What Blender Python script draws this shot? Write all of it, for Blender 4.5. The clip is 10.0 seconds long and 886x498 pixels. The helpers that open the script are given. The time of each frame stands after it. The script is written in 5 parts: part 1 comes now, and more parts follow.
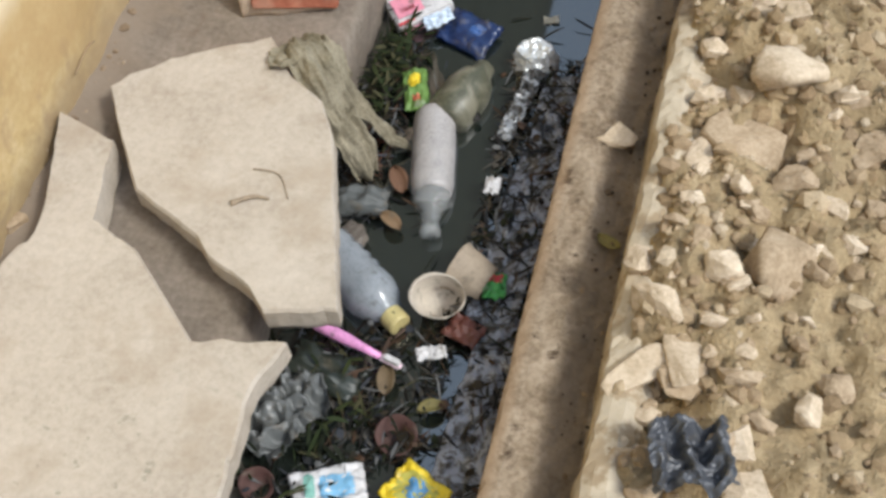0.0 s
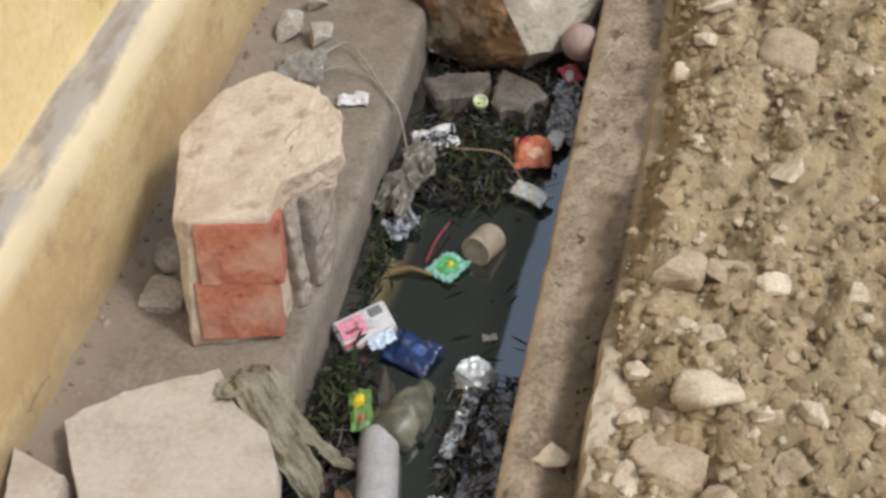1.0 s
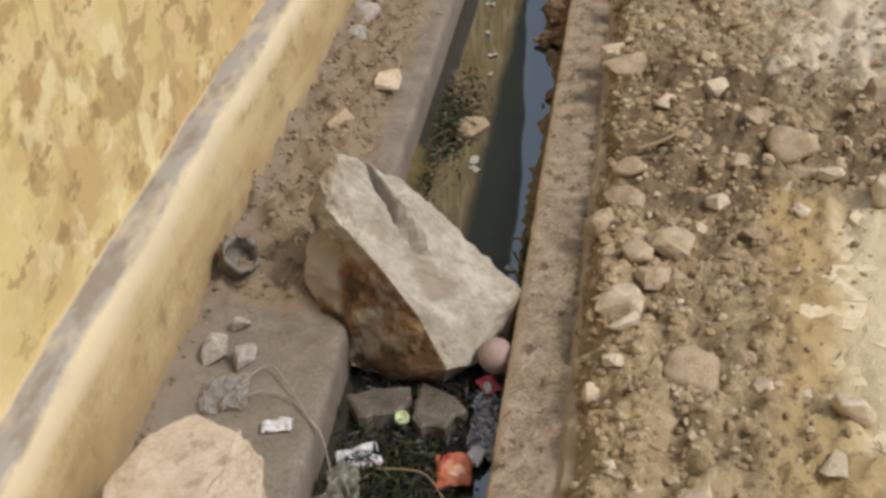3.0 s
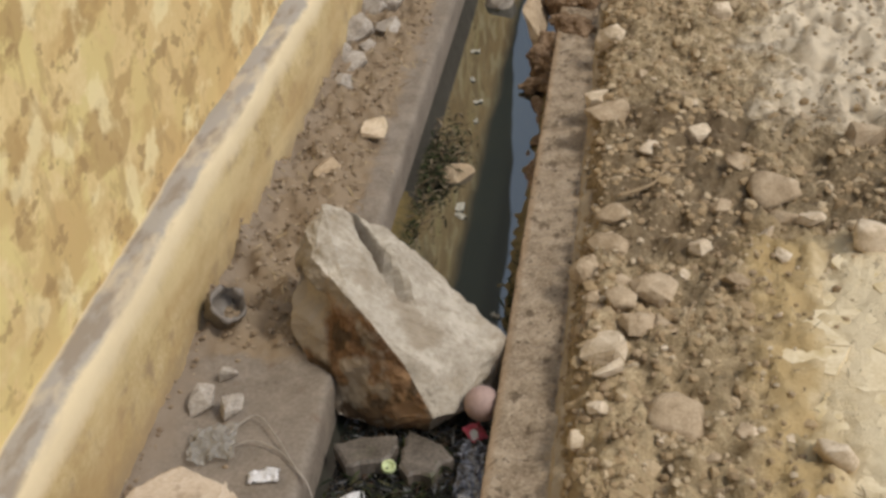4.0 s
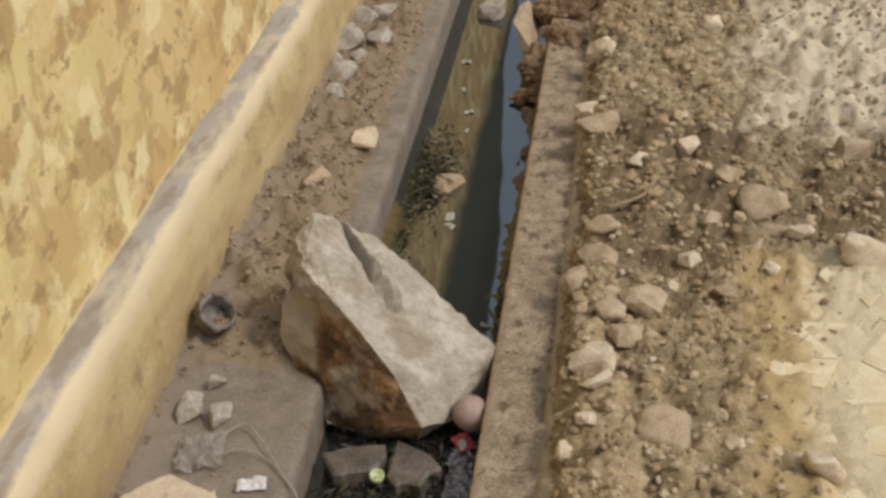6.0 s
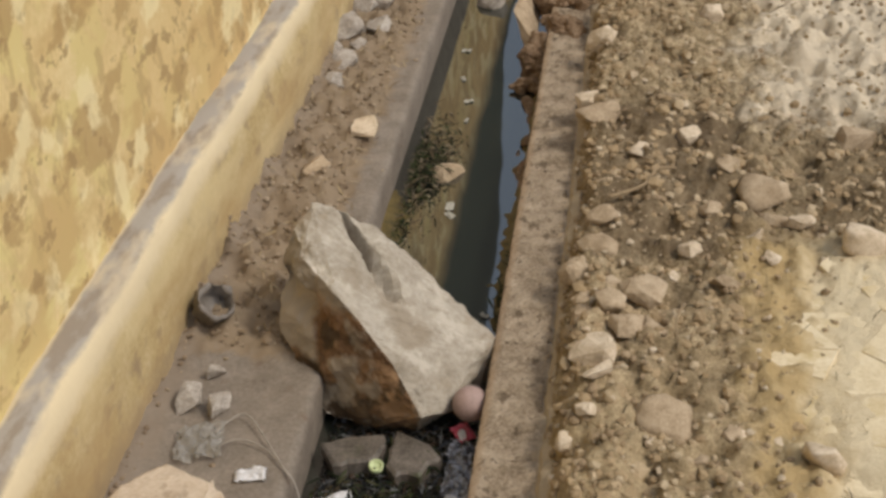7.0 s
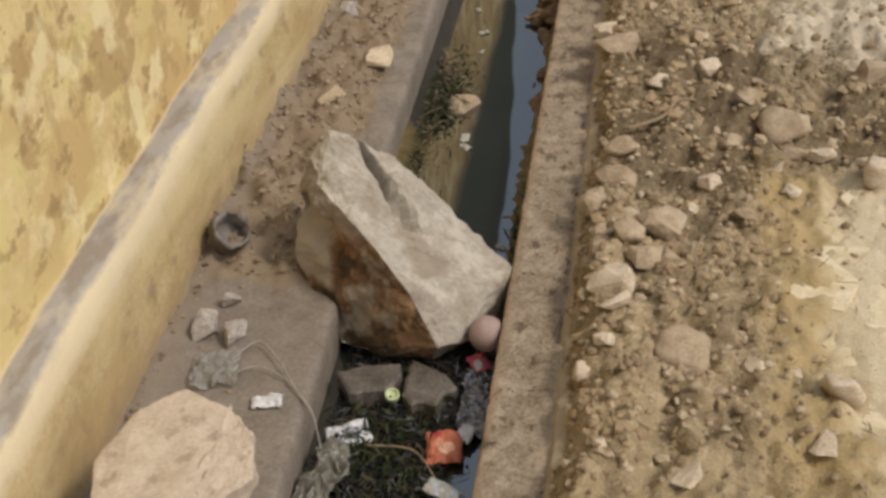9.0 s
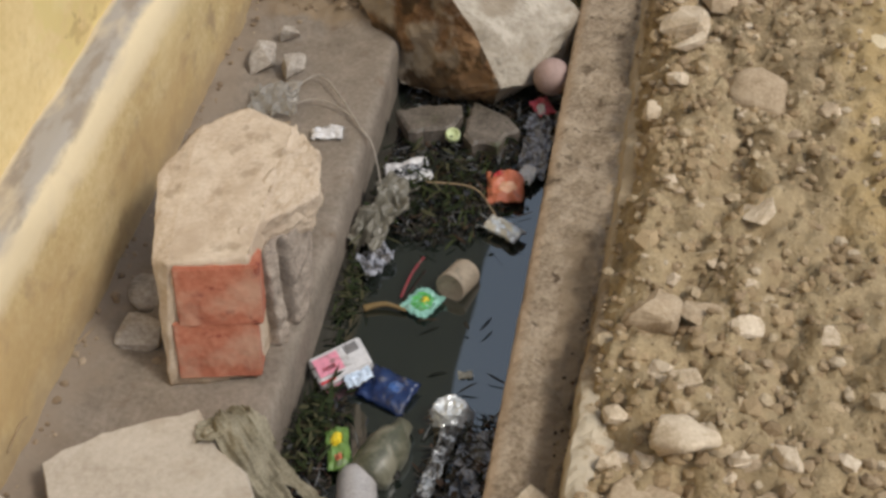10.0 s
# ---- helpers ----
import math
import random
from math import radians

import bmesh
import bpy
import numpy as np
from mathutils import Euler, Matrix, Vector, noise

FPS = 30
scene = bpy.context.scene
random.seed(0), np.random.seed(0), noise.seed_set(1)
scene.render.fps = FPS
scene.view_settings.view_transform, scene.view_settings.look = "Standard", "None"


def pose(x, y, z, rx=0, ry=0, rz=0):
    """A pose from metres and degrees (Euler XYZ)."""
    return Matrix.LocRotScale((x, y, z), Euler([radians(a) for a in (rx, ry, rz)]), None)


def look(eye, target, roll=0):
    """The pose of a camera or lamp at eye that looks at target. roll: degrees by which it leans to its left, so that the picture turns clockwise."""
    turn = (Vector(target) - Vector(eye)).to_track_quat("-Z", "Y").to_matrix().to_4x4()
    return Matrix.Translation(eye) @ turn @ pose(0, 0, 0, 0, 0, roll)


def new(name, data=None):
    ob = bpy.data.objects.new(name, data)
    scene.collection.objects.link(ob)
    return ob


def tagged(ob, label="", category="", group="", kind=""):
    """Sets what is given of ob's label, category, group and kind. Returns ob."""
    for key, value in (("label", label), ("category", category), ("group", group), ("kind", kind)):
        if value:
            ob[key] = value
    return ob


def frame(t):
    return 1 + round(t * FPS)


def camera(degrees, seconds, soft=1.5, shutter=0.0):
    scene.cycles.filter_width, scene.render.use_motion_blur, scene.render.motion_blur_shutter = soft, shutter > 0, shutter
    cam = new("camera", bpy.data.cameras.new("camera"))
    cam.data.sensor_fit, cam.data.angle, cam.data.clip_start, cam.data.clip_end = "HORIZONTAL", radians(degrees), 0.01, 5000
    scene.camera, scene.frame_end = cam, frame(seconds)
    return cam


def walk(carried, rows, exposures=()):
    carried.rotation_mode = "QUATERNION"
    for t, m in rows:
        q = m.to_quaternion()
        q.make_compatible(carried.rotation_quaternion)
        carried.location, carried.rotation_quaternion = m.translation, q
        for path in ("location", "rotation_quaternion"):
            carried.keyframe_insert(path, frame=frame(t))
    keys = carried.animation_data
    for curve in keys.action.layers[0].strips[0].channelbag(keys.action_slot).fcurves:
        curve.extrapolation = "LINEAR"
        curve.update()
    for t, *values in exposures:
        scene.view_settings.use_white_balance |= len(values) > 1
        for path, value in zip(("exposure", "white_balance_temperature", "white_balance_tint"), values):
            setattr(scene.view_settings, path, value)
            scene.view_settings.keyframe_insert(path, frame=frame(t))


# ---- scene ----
cam = camera(38.0, 10.0, soft=3.1)
PATH = [
    (0, (0.2, 0.147, 1.212), (-0.214, 1.208, -0.432), -8.8),
    (0.5, (0.25, 0.164, 1.248), (-0.178, 1.374, -0.286), -8.0),
    (1, (0.26, 0.176, 1.315), (-0.175, 1.548, -0.074), -7.7),
    (1.5, (0.263, 0.179, 1.339), (-0.146, 1.593, -0.015), -6.9),
    (2, (0.278, 0.197, 1.378), (-0.13, 1.663, 0.08), -8.0),
    (2.5, (0.287, 0.239, 1.451), (-0.098, 1.778, 0.233), -7.6),
    (3, (0.301, 0.25, 1.493), (-0.06, 1.851, 0.349), -6.8),
    (3.2, (0.303, 0.249, 1.497), (-0.0503, 1.8644, 0.372), -6.7),
    (4.3, (0.32, 0.247, 1.521), (-0.0288, 1.8849, 0.4276), -7.06),
    (4.5, (0.32, 0.247, 1.522), (-0.025, 1.885, 0.428), -7.0),
    (5, (0.325, 0.242, 1.517), (-0.002, 1.888, 0.429), -6.5),
    (5.5, (0.318, 0.242, 1.518), (-0.007, 1.891, 0.434), -6.1),
    (5.7, (0.317, 0.241, 1.519), (-0.0147, 1.8904, 0.4376), -6.2),
    (6.8, (0.314, 0.251, 1.513), (-0.0154, 1.8923, 0.4187), -6.08),
    (7, (0.314, 0.251, 1.514), (-0.017, 1.89, 0.417), -6.1),
    (7.5, (0.308, 0.254, 1.509), (-0.023, 1.886, 0.402), -5.8),
    (8, (0.301, 0.258, 1.51), (-0.023, 1.893, 0.404), -6.2),
    (8.5, (0.3, 0.263, 1.511), (-0.021, 1.895, 0.401), -6.0),
    (9, (0.289, 0.25, 1.489), (-0.049, 1.835, 0.317), -5.9),
    (9.5, (0.273, 0.224, 1.411), (-0.1, 1.705, 0.119), -6.1),
    (10, (0.22, 0.196, 1.366), (-0.139, 1.585, -0.027), -5.3),
]
walk(cam, [(t, look(eye, target, roll)) for t, eye, target, roll in PATH],
     [(0.0, 0.05, 5600, 6.5), (0.5, -0.01, 5600, 6.5), (1.0, -0.15, 5620, 7.5), (2.5, -0.30, 5820, 8.5), (4.5, -0.46, 6000, 8.5), (9.0, -0.46, 6080, 9.5), (10.0, -0.40, 5900, 8.5)])


# ---- light ----
world = bpy.data.worlds.new("world")
scene.world = world
world.use_nodes = True
wn, wl = world.node_tree.nodes, world.node_tree.links
sky = wn.new("ShaderNodeTexSky")
sky.sky_type, sky.sun_disc = "NISHITA", False
SUN_EL, SUN_AZ = radians(49), radians(102)
sky.sun_elevation, sky.sun_rotation = SUN_EL, SUN_AZ
sky.air_density, sky.dust_density = 0.8, 10.0
wn["Background"].inputs["Strength"].default_value = 0.065
wl.new(sky.outputs[0], wn["Background"].inputs["Color"])
haze = wn.new("ShaderNodeBackground")
haze.inputs["Color"].default_value, haze.inputs["Strength"].default_value = (0.82, 0.91, 1.0, 1), 0.50
veil = wn.new("ShaderNodeAddShader")
wl.new(wn["Background"].outputs[0], veil.inputs[0])
wl.new(haze.outputs[0], veil.inputs[1])
wl.new(veil.outputs[0], wn["World Output"].inputs["Surface"])
sun = new("sun", bpy.data.lights.new("sun", "SUN"))
sun.data.energy, sun.data.angle, sun.data.color = 2.25, radians(9), (1.0, 0.90, 0.76)
aim = Vector((math.sin(SUN_AZ) * math.cos(SUN_EL), math.cos(SUN_AZ) * math.cos(SUN_EL), math.sin(SUN_EL)))
sun.matrix_world = look(aim * 20, (0, 0, 0))


# ---- materials ----
def surface(name, dark, mid, light, size=30.0, fine=220.0, rough=0.85, bump=0.4, metal=0.0, spread=0.28, spec=0.3, stain=None,
            stain_size=8.0, stain_at=(0.55, 0.68), trans=0.0, alpha=1.0, coat=0.0, depth=0.004):
    """A mottled surface: three tones over two sizes of noise, stains with a shape of their own, and fine relief. Sizes are per metre."""
    m = bpy.data.materials.new(name)
    m.use_nodes = True
    n, l = m.node_tree.nodes, m.node_tree.links
    b = n["Principled BSDF"]
    co = n.new("ShaderNodeTexCoord")
    info = n.new("ShaderNodeObjectInfo")
    shift = n.new("ShaderNodeVectorMath")
    shift.operation = "MULTIPLY_ADD"
    l.new(info.outputs["Random"], shift.inputs[0])
    shift.inputs[1].default_value = (3.1, 7.7, 5.3)
    l.new(co.outputs["Object"], shift.inputs[2])

    def noise_tex(scale, detail=6.0, distortion=0.0):
        t = n.new("ShaderNodeTexNoise")
        t.inputs["Scale"].default_value, t.inputs["Detail"].default_value = scale, detail
        t.inputs["Roughness"].default_value, t.inputs["Distortion"].default_value = 0.62, distortion
        l.new(shift.outputs[0], t.inputs["Vector"])
        return t

    big, small = noise_tex(size), noise_tex(fine, 4.0)
    mixed = n.new("ShaderNodeMath")
    mixed.operation = "MULTIPLY_ADD"
    l.new(small.outputs["Fac"], mixed.inputs[0])
    mixed.inputs[1].default_value = 0.45
    add = n.new("ShaderNodeMath")
    add.operation = "MULTIPLY"
    l.new(big.outputs["Fac"], add.inputs[0])
    add.inputs[1].default_value = 0.55
    l.new(add.outputs[0], mixed.inputs[2])
    ramp = n.new("ShaderNodeValToRGB")
    e = ramp.color_ramp.elements
    e[0].position, e[0].color = 0.5 - spread / 2, (*dark, 1)
    e[1].position, e[1].color = 0.5 + spread / 2, (*light, 1)
    k = e.new(0.5)
    k.color = (*mid, 1)
    l.new(mixed.outputs[0], ramp.inputs[0])
    colour = ramp.outputs[0]
    if stain:
        st = noise_tex(stain_size, 7.0, 0.4)
        sr = n.new("ShaderNodeValToRGB")
        sr.color_ramp.elements[0].position, sr.color_ramp.elements[1].position = stain_at
        l.new(st.outputs["Fac"], sr.inputs[0])
        mx = n.new("ShaderNodeMix")
        mx.data_type = "RGBA"
        l.new(sr.outputs[0], mx.inputs["Factor"])
        l.new(colour, mx.inputs["A"])
        mx.inputs["B"].default_value = (*stain, 1)
        colour = mx.outputs["Result"]
    l.new(colour, b.inputs["Base Color"])
    b.inputs["Roughness"].default_value, b.inputs["Metallic"].default_value = rough, metal
    b.inputs["Specular IOR Level"].default_value = spec
    b.inputs["Transmission Weight"].default_value, b.inputs["Alpha"].default_value = trans, alpha
    b.inputs["Coat Weight"].default_value = coat
    if bump:
        bp = n.new("ShaderNodeBump")
        bp.inputs["Strength"].default_value, bp.inputs["Distance"].default_value = bump, depth
        l.new(mixed.outputs[0], bp.inputs["Height"])
        l.new(bp.outputs[0], b.inputs["Normal"])
    return m


def blend_zone(m, colour_nodes):
    """Lay a further colour over a material: colour_nodes(nodes, links, object_coordinates) gives (factor, colour)."""
    n, l = m.node_tree.nodes, m.node_tree.links
    b = n["Principled BSDF"]
    co = [x for x in n if x.type == "TEX_COORD"][0]
    old = b.inputs["Base Color"].links[0].from_socket
    factor, colour = colour_nodes(n, l, co.outputs["Object"])
    mx = n.new("ShaderNodeMix")
    mx.data_type = "RGBA"
    l.new(factor, mx.inputs["Factor"])
    l.new(old, mx.inputs["A"])
    if isinstance(colour, tuple):
        mx.inputs["B"].default_value = (*colour, 1)
    else:
        l.new(colour, mx.inputs["B"])
    l.new(mx.outputs["Result"], b.inputs["Base Color"])
    return m


def band(axis, low, high, wobble=0.02, scale=14.0, colour=(0.3, 0.2, 0.1), soft=0.02, also=None, most=1.0):
    """A zone between two values of a coordinate, its borders frayed by noise."""
    def make(n, l, co):
        sep = n.new("ShaderNodeSeparateXYZ")
        l.new(co, sep.inputs[0])
        t = n.new("ShaderNodeTexNoise")
        t.inputs["Scale"].default_value, t.inputs["Detail"].default_value = scale, 8
        t.inputs["Roughness"].default_value = 0.7
        l.new(co, t.inputs["Vector"])
        out = None
        for ax, lo, hi in [(axis, low, high)] + ([also] if also else []):
            w = n.new("ShaderNodeMath")
            w.operation = "MULTIPLY_ADD"
            off = n.new("ShaderNodeMath")
            off.operation = "SUBTRACT"
            l.new(t.outputs["Fac"], off.inputs[0])
            off.inputs[1].default_value = 0.5
            l.new(off.outputs[0], w.inputs[0])
            w.inputs[1].default_value = wobble * 4
            l.new(sep.outputs["XYZ".index(ax)], w.inputs[2])
            for edge, sign in ((lo, 1), (hi, -1)):
                if edge is None:
                    continue
                r = n.new("ShaderNodeMapRange")
                r.inputs["From Min"].default_value = edge - sign * soft
                r.inputs["From Max"].default_value = edge + sign * soft
                l.new(w.outputs[0], r.inputs["Value"])
                if out is None:
                    out = r.outputs[0]
                else:
                    mul = n.new("ShaderNodeMath")
                    mul.operation = "MULTIPLY"
                    l.new(out, mul.inputs[0])
                    l.new(r.outputs[0], mul.inputs[1])
                    out = mul.outputs[0]
        if most < 1:
            mul = n.new("ShaderNodeMath")
            mul.operation = "MULTIPLY"
            l.new(out, mul.inputs[0])
            mul.inputs[1].default_value = most
            out = mul.outputs[0]
        return out, colour
    return make


def slanted(normal, limit, soft, wobble, scale, colour, most=1.0, grow=(0, 0)):
    """A zone on one side of a slanting plane, its border frayed by noise."""
    def make(n, l, co):
        dot = n.new("ShaderNodeVectorMath")
        dot.operation = "DOT_PRODUCT"
        l.new(co, dot.inputs[0])
        dot.inputs[1].default_value = normal
        t = n.new("ShaderNodeTexNoise")
        t.inputs["Scale"].default_value, t.inputs["Detail"].default_value = scale, 8
        l.new(co, t.inputs["Vector"])
        w = n.new("ShaderNodeMath")
        w.operation = "MULTIPLY_ADD"
        l.new(t.outputs["Fac"], w.inputs[0])
        w.inputs[1].default_value = wobble
        l.new(dot.outputs["Value"], w.inputs[2])
        r = n.new("ShaderNodeMapRange")
        r.inputs["From Min"].default_value, r.inputs["From Max"].default_value = limit + wobble / 2 + soft, limit + wobble / 2 - soft
        r.inputs["To Max"].default_value = most
        l.new(w.outputs[0], r.inputs["Value"])
        return r.outputs[0], colour
    return make


def chips(scale, stretch, edge, colour, start=None, shift=0.0, soft=0.012, axis="Y", most=1.0):
    """Flaked patches drawn out by stretch (x, y, z), beyond a start along an axis."""
    def make(n, l, co):
        m = n.new("ShaderNodeVectorMath")
        m.operation = "MULTIPLY_ADD"
        l.new(co, m.inputs[0])
        m.inputs[1].default_value = stretch
        m.inputs[2].default_value = (shift, shift, shift)
        t = n.new("ShaderNodeTexNoise")
        t.inputs["Scale"].default_value, t.inputs["Detail"].default_value, t.inputs["Roughness"].default_value = scale, 5, 0.55
        l.new(m.outputs[0], t.inputs["Vector"])
        r = n.new("ShaderNodeMapRange")
        r.inputs["From Min"].default_value, r.inputs["From Max"].default_value = edge - soft, edge + soft
        r.inputs["To Max"].default_value = most
        l.new(t.outputs["Fac"], r.inputs["Value"])
        if start is None:
            return r.outputs[0], colour
        sep = n.new("ShaderNodeSeparateXYZ")
        l.new(co, sep.inputs[0])
        q = n.new("ShaderNodeMapRange")
        q.inputs["From Min"].default_value, q.inputs["From Max"].default_value = start
        l.new(sep.outputs["XYZ".index(axis)], q.inputs["Value"])
        mul = n.new("ShaderNodeMath")
        mul.operation = "MULTIPLY"
        l.new(r.outputs[0], mul.inputs[0])
        l.new(q.outputs[0], mul.inputs[1])
        return mul.outputs[0], colour
    return make


def plain(name, colour, rough=0.4, metal=0.0, spec=0.5, bump=0.15, vary=0.8, **more):
    """A small thing's coat: one colour, soiled by fine noise."""
    return surface(name, tuple(c * vary * 0.8 for c in colour), colour, tuple(min(1, c * 1.15) for c in colour), 60, 300, rough, bump, metal, 0.4,
                   spec, **{"stain": (0.13, 0.11, 0.08), "stain_size": 45, "stain_at": (0.56, 0.74), **more})


DIRT = surface("dry_soil", (0.14, 0.098, 0.052), (0.345, 0.258, 0.145), (0.56, 0.44, 0.275), 38, 190, 0.95, 1.0, spread=0.24, stain=(0.165, 0.117, 0.064),
               stain_size=4.5, stain_at=(0.52, 0.64), depth=0.012)
BENCH = surface("dusty_concrete", (0.135, 0.109, 0.084), (0.215, 0.178, 0.14), (0.295, 0.247, 0.20), 12, 120, 0.9, 0.5, spread=0.35, stain=(0.17, 0.125, 0.09),
                stain_size=16, stain_at=(0.60, 0.72))
KERB = surface("weathered_kerb_concrete", (0.15, 0.108, 0.068), (0.30, 0.233, 0.16), (0.44, 0.355, 0.258), 24, 150, 0.92, 0.7, spread=0.28,
               stain=(0.075, 0.05, 0.03), stain_size=40, stain_at=(0.60, 0.68), depth=0.006)
WALL = surface("peeling_yellow_paint", (0.60, 0.45, 0.20), (0.72, 0.555, 0.27), (0.80, 0.65, 0.36), 5, 70, 0.75, 0.25, spread=0.4, stain=(0.70, 0.57, 0.25),
               stain_size=6, stain_at=(0.50, 0.56))
SLAB = surface("pale_stone_slab", (0.35, 0.295, 0.23), (0.46, 0.40, 0.325), (0.54, 0.475, 0.395), 8, 130, 0.85, 0.35, spread=0.34, stain=(0.36, 0.30, 0.22),
               stain_size=18, stain_at=(0.62, 0.76))
STONE = surface("pale_limestone", (0.38, 0.29, 0.185), (0.59, 0.475, 0.335), (0.74, 0.63, 0.48), 28, 200, 0.9, 0.5, spread=0.34)
BROWN_STONE = surface("earthy_stone", (0.25, 0.18, 0.105), (0.41, 0.31, 0.20), (0.54, 0.43, 0.30), 28, 200, 0.92, 0.5, spread=0.34)
BOULDER = surface("boulder_stone", (0.27, 0.225, 0.165), (0.38, 0.33, 0.26), (0.49, 0.435, 0.355), 16, 110, 0.88, 0.45, spread=0.34, stain=(0.33, 0.265, 0.18),
                  stain_size=9, stain_at=(0.55, 0.68))
MORTAR = surface("old_mortar", (0.40, 0.305, 0.215), (0.54, 0.435, 0.325), (0.64, 0.535, 0.415), 18, 160, 0.92, 0.5, spread=0.36)
BRICK = surface("red_brick", (0.26, 0.085, 0.05), (0.40, 0.14, 0.082), (0.47, 0.20, 0.125), 14, 120, 0.92, 0.35, spread=0.32, stain=(0.23, 0.06, 0.04),
                stain_size=34, stain_at=(0.60, 0.68))
WATER = surface("murky_drain_water", (0.010, 0.013, 0.010), (0.014, 0.018, 0.014), (0.02, 0.023, 0.016), 6, 20, 0.03, 0.003, spread=0.5, spec=0.5)
WATER.node_tree.nodes["Principled BSDF"].inputs["IOR"].default_value = 2.7


# ---- building helpers ----
def mesh_of(name, bm, mat, smooth=False):
    me = bpy.data.meshes.new(name)
    bmesh.ops.recalc_face_normals(bm, faces=bm.faces)
    bm.to_mesh(me)
    bm.free()
    me.materials.append(mat)
    if smooth:
        me.polygons.foreach_set("use_smooth", [True] * len(me.polygons))
    return me


def thing(name, bm, mat, label, category, at=None, group="", kind="", smooth=False):
    ob = new(name, mesh_of(name, bm, mat, smooth))
    if at is not None:
        ob.matrix_world = at
    return tagged(ob, label, category, group, kind)


def base(name, label, category, at=None, group=""):
    ob = new(name)
    ob.empty_display_size = 0.02
    if at is not None:
        ob.matrix_world = at
    return tagged(ob, label, category, group)


def part(name, bm, mat, parent, label="", smooth=False, at=None):
    ob = new(name, mesh_of(name, bm, mat, smooth))
    ob.parent = parent
    if at is not None:
        ob.matrix_local = at
    return tagged(ob, label)


def fbm(x, y, z=0.0, octaves=4):
    return noise.fractal(Vector((x, y, z)), 0.9, 2.1, octaves)


def graded(fine_lo, fine_hi, step, lo, hi):
    """Values that lie close between fine_lo and fine_hi and spread out beyond, to lo and hi."""
    mid = list(np.arange(fine_lo, fine_hi, step))
    up, d, v = [], step, mid[-1]
    while v < hi:
        d *= 1.35
        v += d
        up.append(min(v, hi))
    down, d, v = [], step, mid[0]
    while v > lo:
        d *= 1.35
        v -= d
        down.append(max(v, lo))
    return down[::-1] + mid + up


def sheet(xs, ys, height):
    """A mesh over a grid; height(x, y) gives a place."""
    verts = [height(x, y) for y in ys for x in xs]
    w = len(xs)
    faces = [(j * w + i, j * w + i + 1, (j + 1) * w + i + 1, (j + 1) * w + i) for j in range(len(ys) - 1) for i in range(w - 1)]
    me = bpy.data.meshes.new("sheet")
    me.from_pydata(verts, [], faces)
    bm = bmesh.new()
    bm.from_mesh(me)
    bpy.data.meshes.remove(me)
    return bm


def lofted(profile, ys, rough):
    """A long body with the cross-section profile(y) -> [(x, z)], its skin roughened by rough(x, y, z)."""
    bm = bmesh.new()
    rings = []
    for y in ys:
        ring = []
        for x, z in profile(y):
            dx, dz = rough(x, y, z)
            ring.append(bm.verts.new((x + dx, y, z + dz)))
        rings.append(ring)
    for a, b in zip(rings, rings[1:]):
        for i in range(len(a)):
            j = (i + 1) % len(a)
            bm.faces.new((a[i], a[j], b[j], b[i]))
    bm.faces.new(rings[0])
    bm.faces.new(rings[-1][::-1])
    return bm


def lathe(profile, steps=28):
    """A turned body about z from (radius, height) pairs."""
    bm = bmesh.new()
    rings = []
    for r, z in profile:
        rings.append([bm.verts.new((r * math.cos(2 * math.pi * i / steps), r * math.sin(2 * math.pi * i / steps), z)) for i in range(steps)])
    for a, b in zip(rings, rings[1:]):
        for i in range(steps):
            j = (i + 1) % steps
            bm.faces.new((a[i], a[j], b[j], b[i]))
    for ring in (rings[0], rings[-1]):
        if len(set(tuple(v.co) for v in ring)) > 2:
            bm.faces.new(ring)
    bmesh.ops.remove_doubles(bm, verts=bm.verts, dist=1e-6)
    return bm


def rough_block(sx, sy, sz, seed, cuts=2, amp=0.12, corners=16, flat=0.0):
    """An angular broken stone: the hull of scattered points, subdivided and roughened."""
    rnd = random.Random(seed)
    bm = bmesh.new()
    for _ in range(corners):
        v = Vector((rnd.gauss(0, 1), rnd.gauss(0, 1), rnd.gauss(0, 1)))
        v = v / max(abs(v.x), abs(v.y), abs(v.z)) * rnd.uniform(0.78, 1.0)
        v = v.lerp(v.normalized(), 0.55)
        bm.verts.new((v.x * sx / 2, v.y * sy / 2, v.z * sz / 2))
    hull = bmesh.ops.convex_hull(bm, input=bm.verts)
    bmesh.ops.delete(bm, geom=[g for g in hull["geom_interior"] if isinstance(g, bmesh.types.BMVert)], context="VERTS")
    return roughened(bm, min(sx, sy, sz), seed, cuts, amp)


def roughened(bm, size, seed, cuts=2, amp=0.12, freq=2.2, soften=0.25):
    for _ in range(cuts):
        bmesh.ops.triangulate(bm, faces=bm.faces)
        bmesh.ops.subdivide_edges(bm, edges=bm.edges, cuts=1, use_grid_fill=True)
    bmesh.ops.smooth_vert(bm, verts=bm.verts, factor=soften, use_axis_x=True, use_axis_y=True, use_axis_z=True)
    bm.normal_update()
    for v in bm.verts:
        p = v.co / size * freq
        v.co += v.normal * size * amp * fbm(p.x + seed * 1.7, p.y, p.z)
    return bm


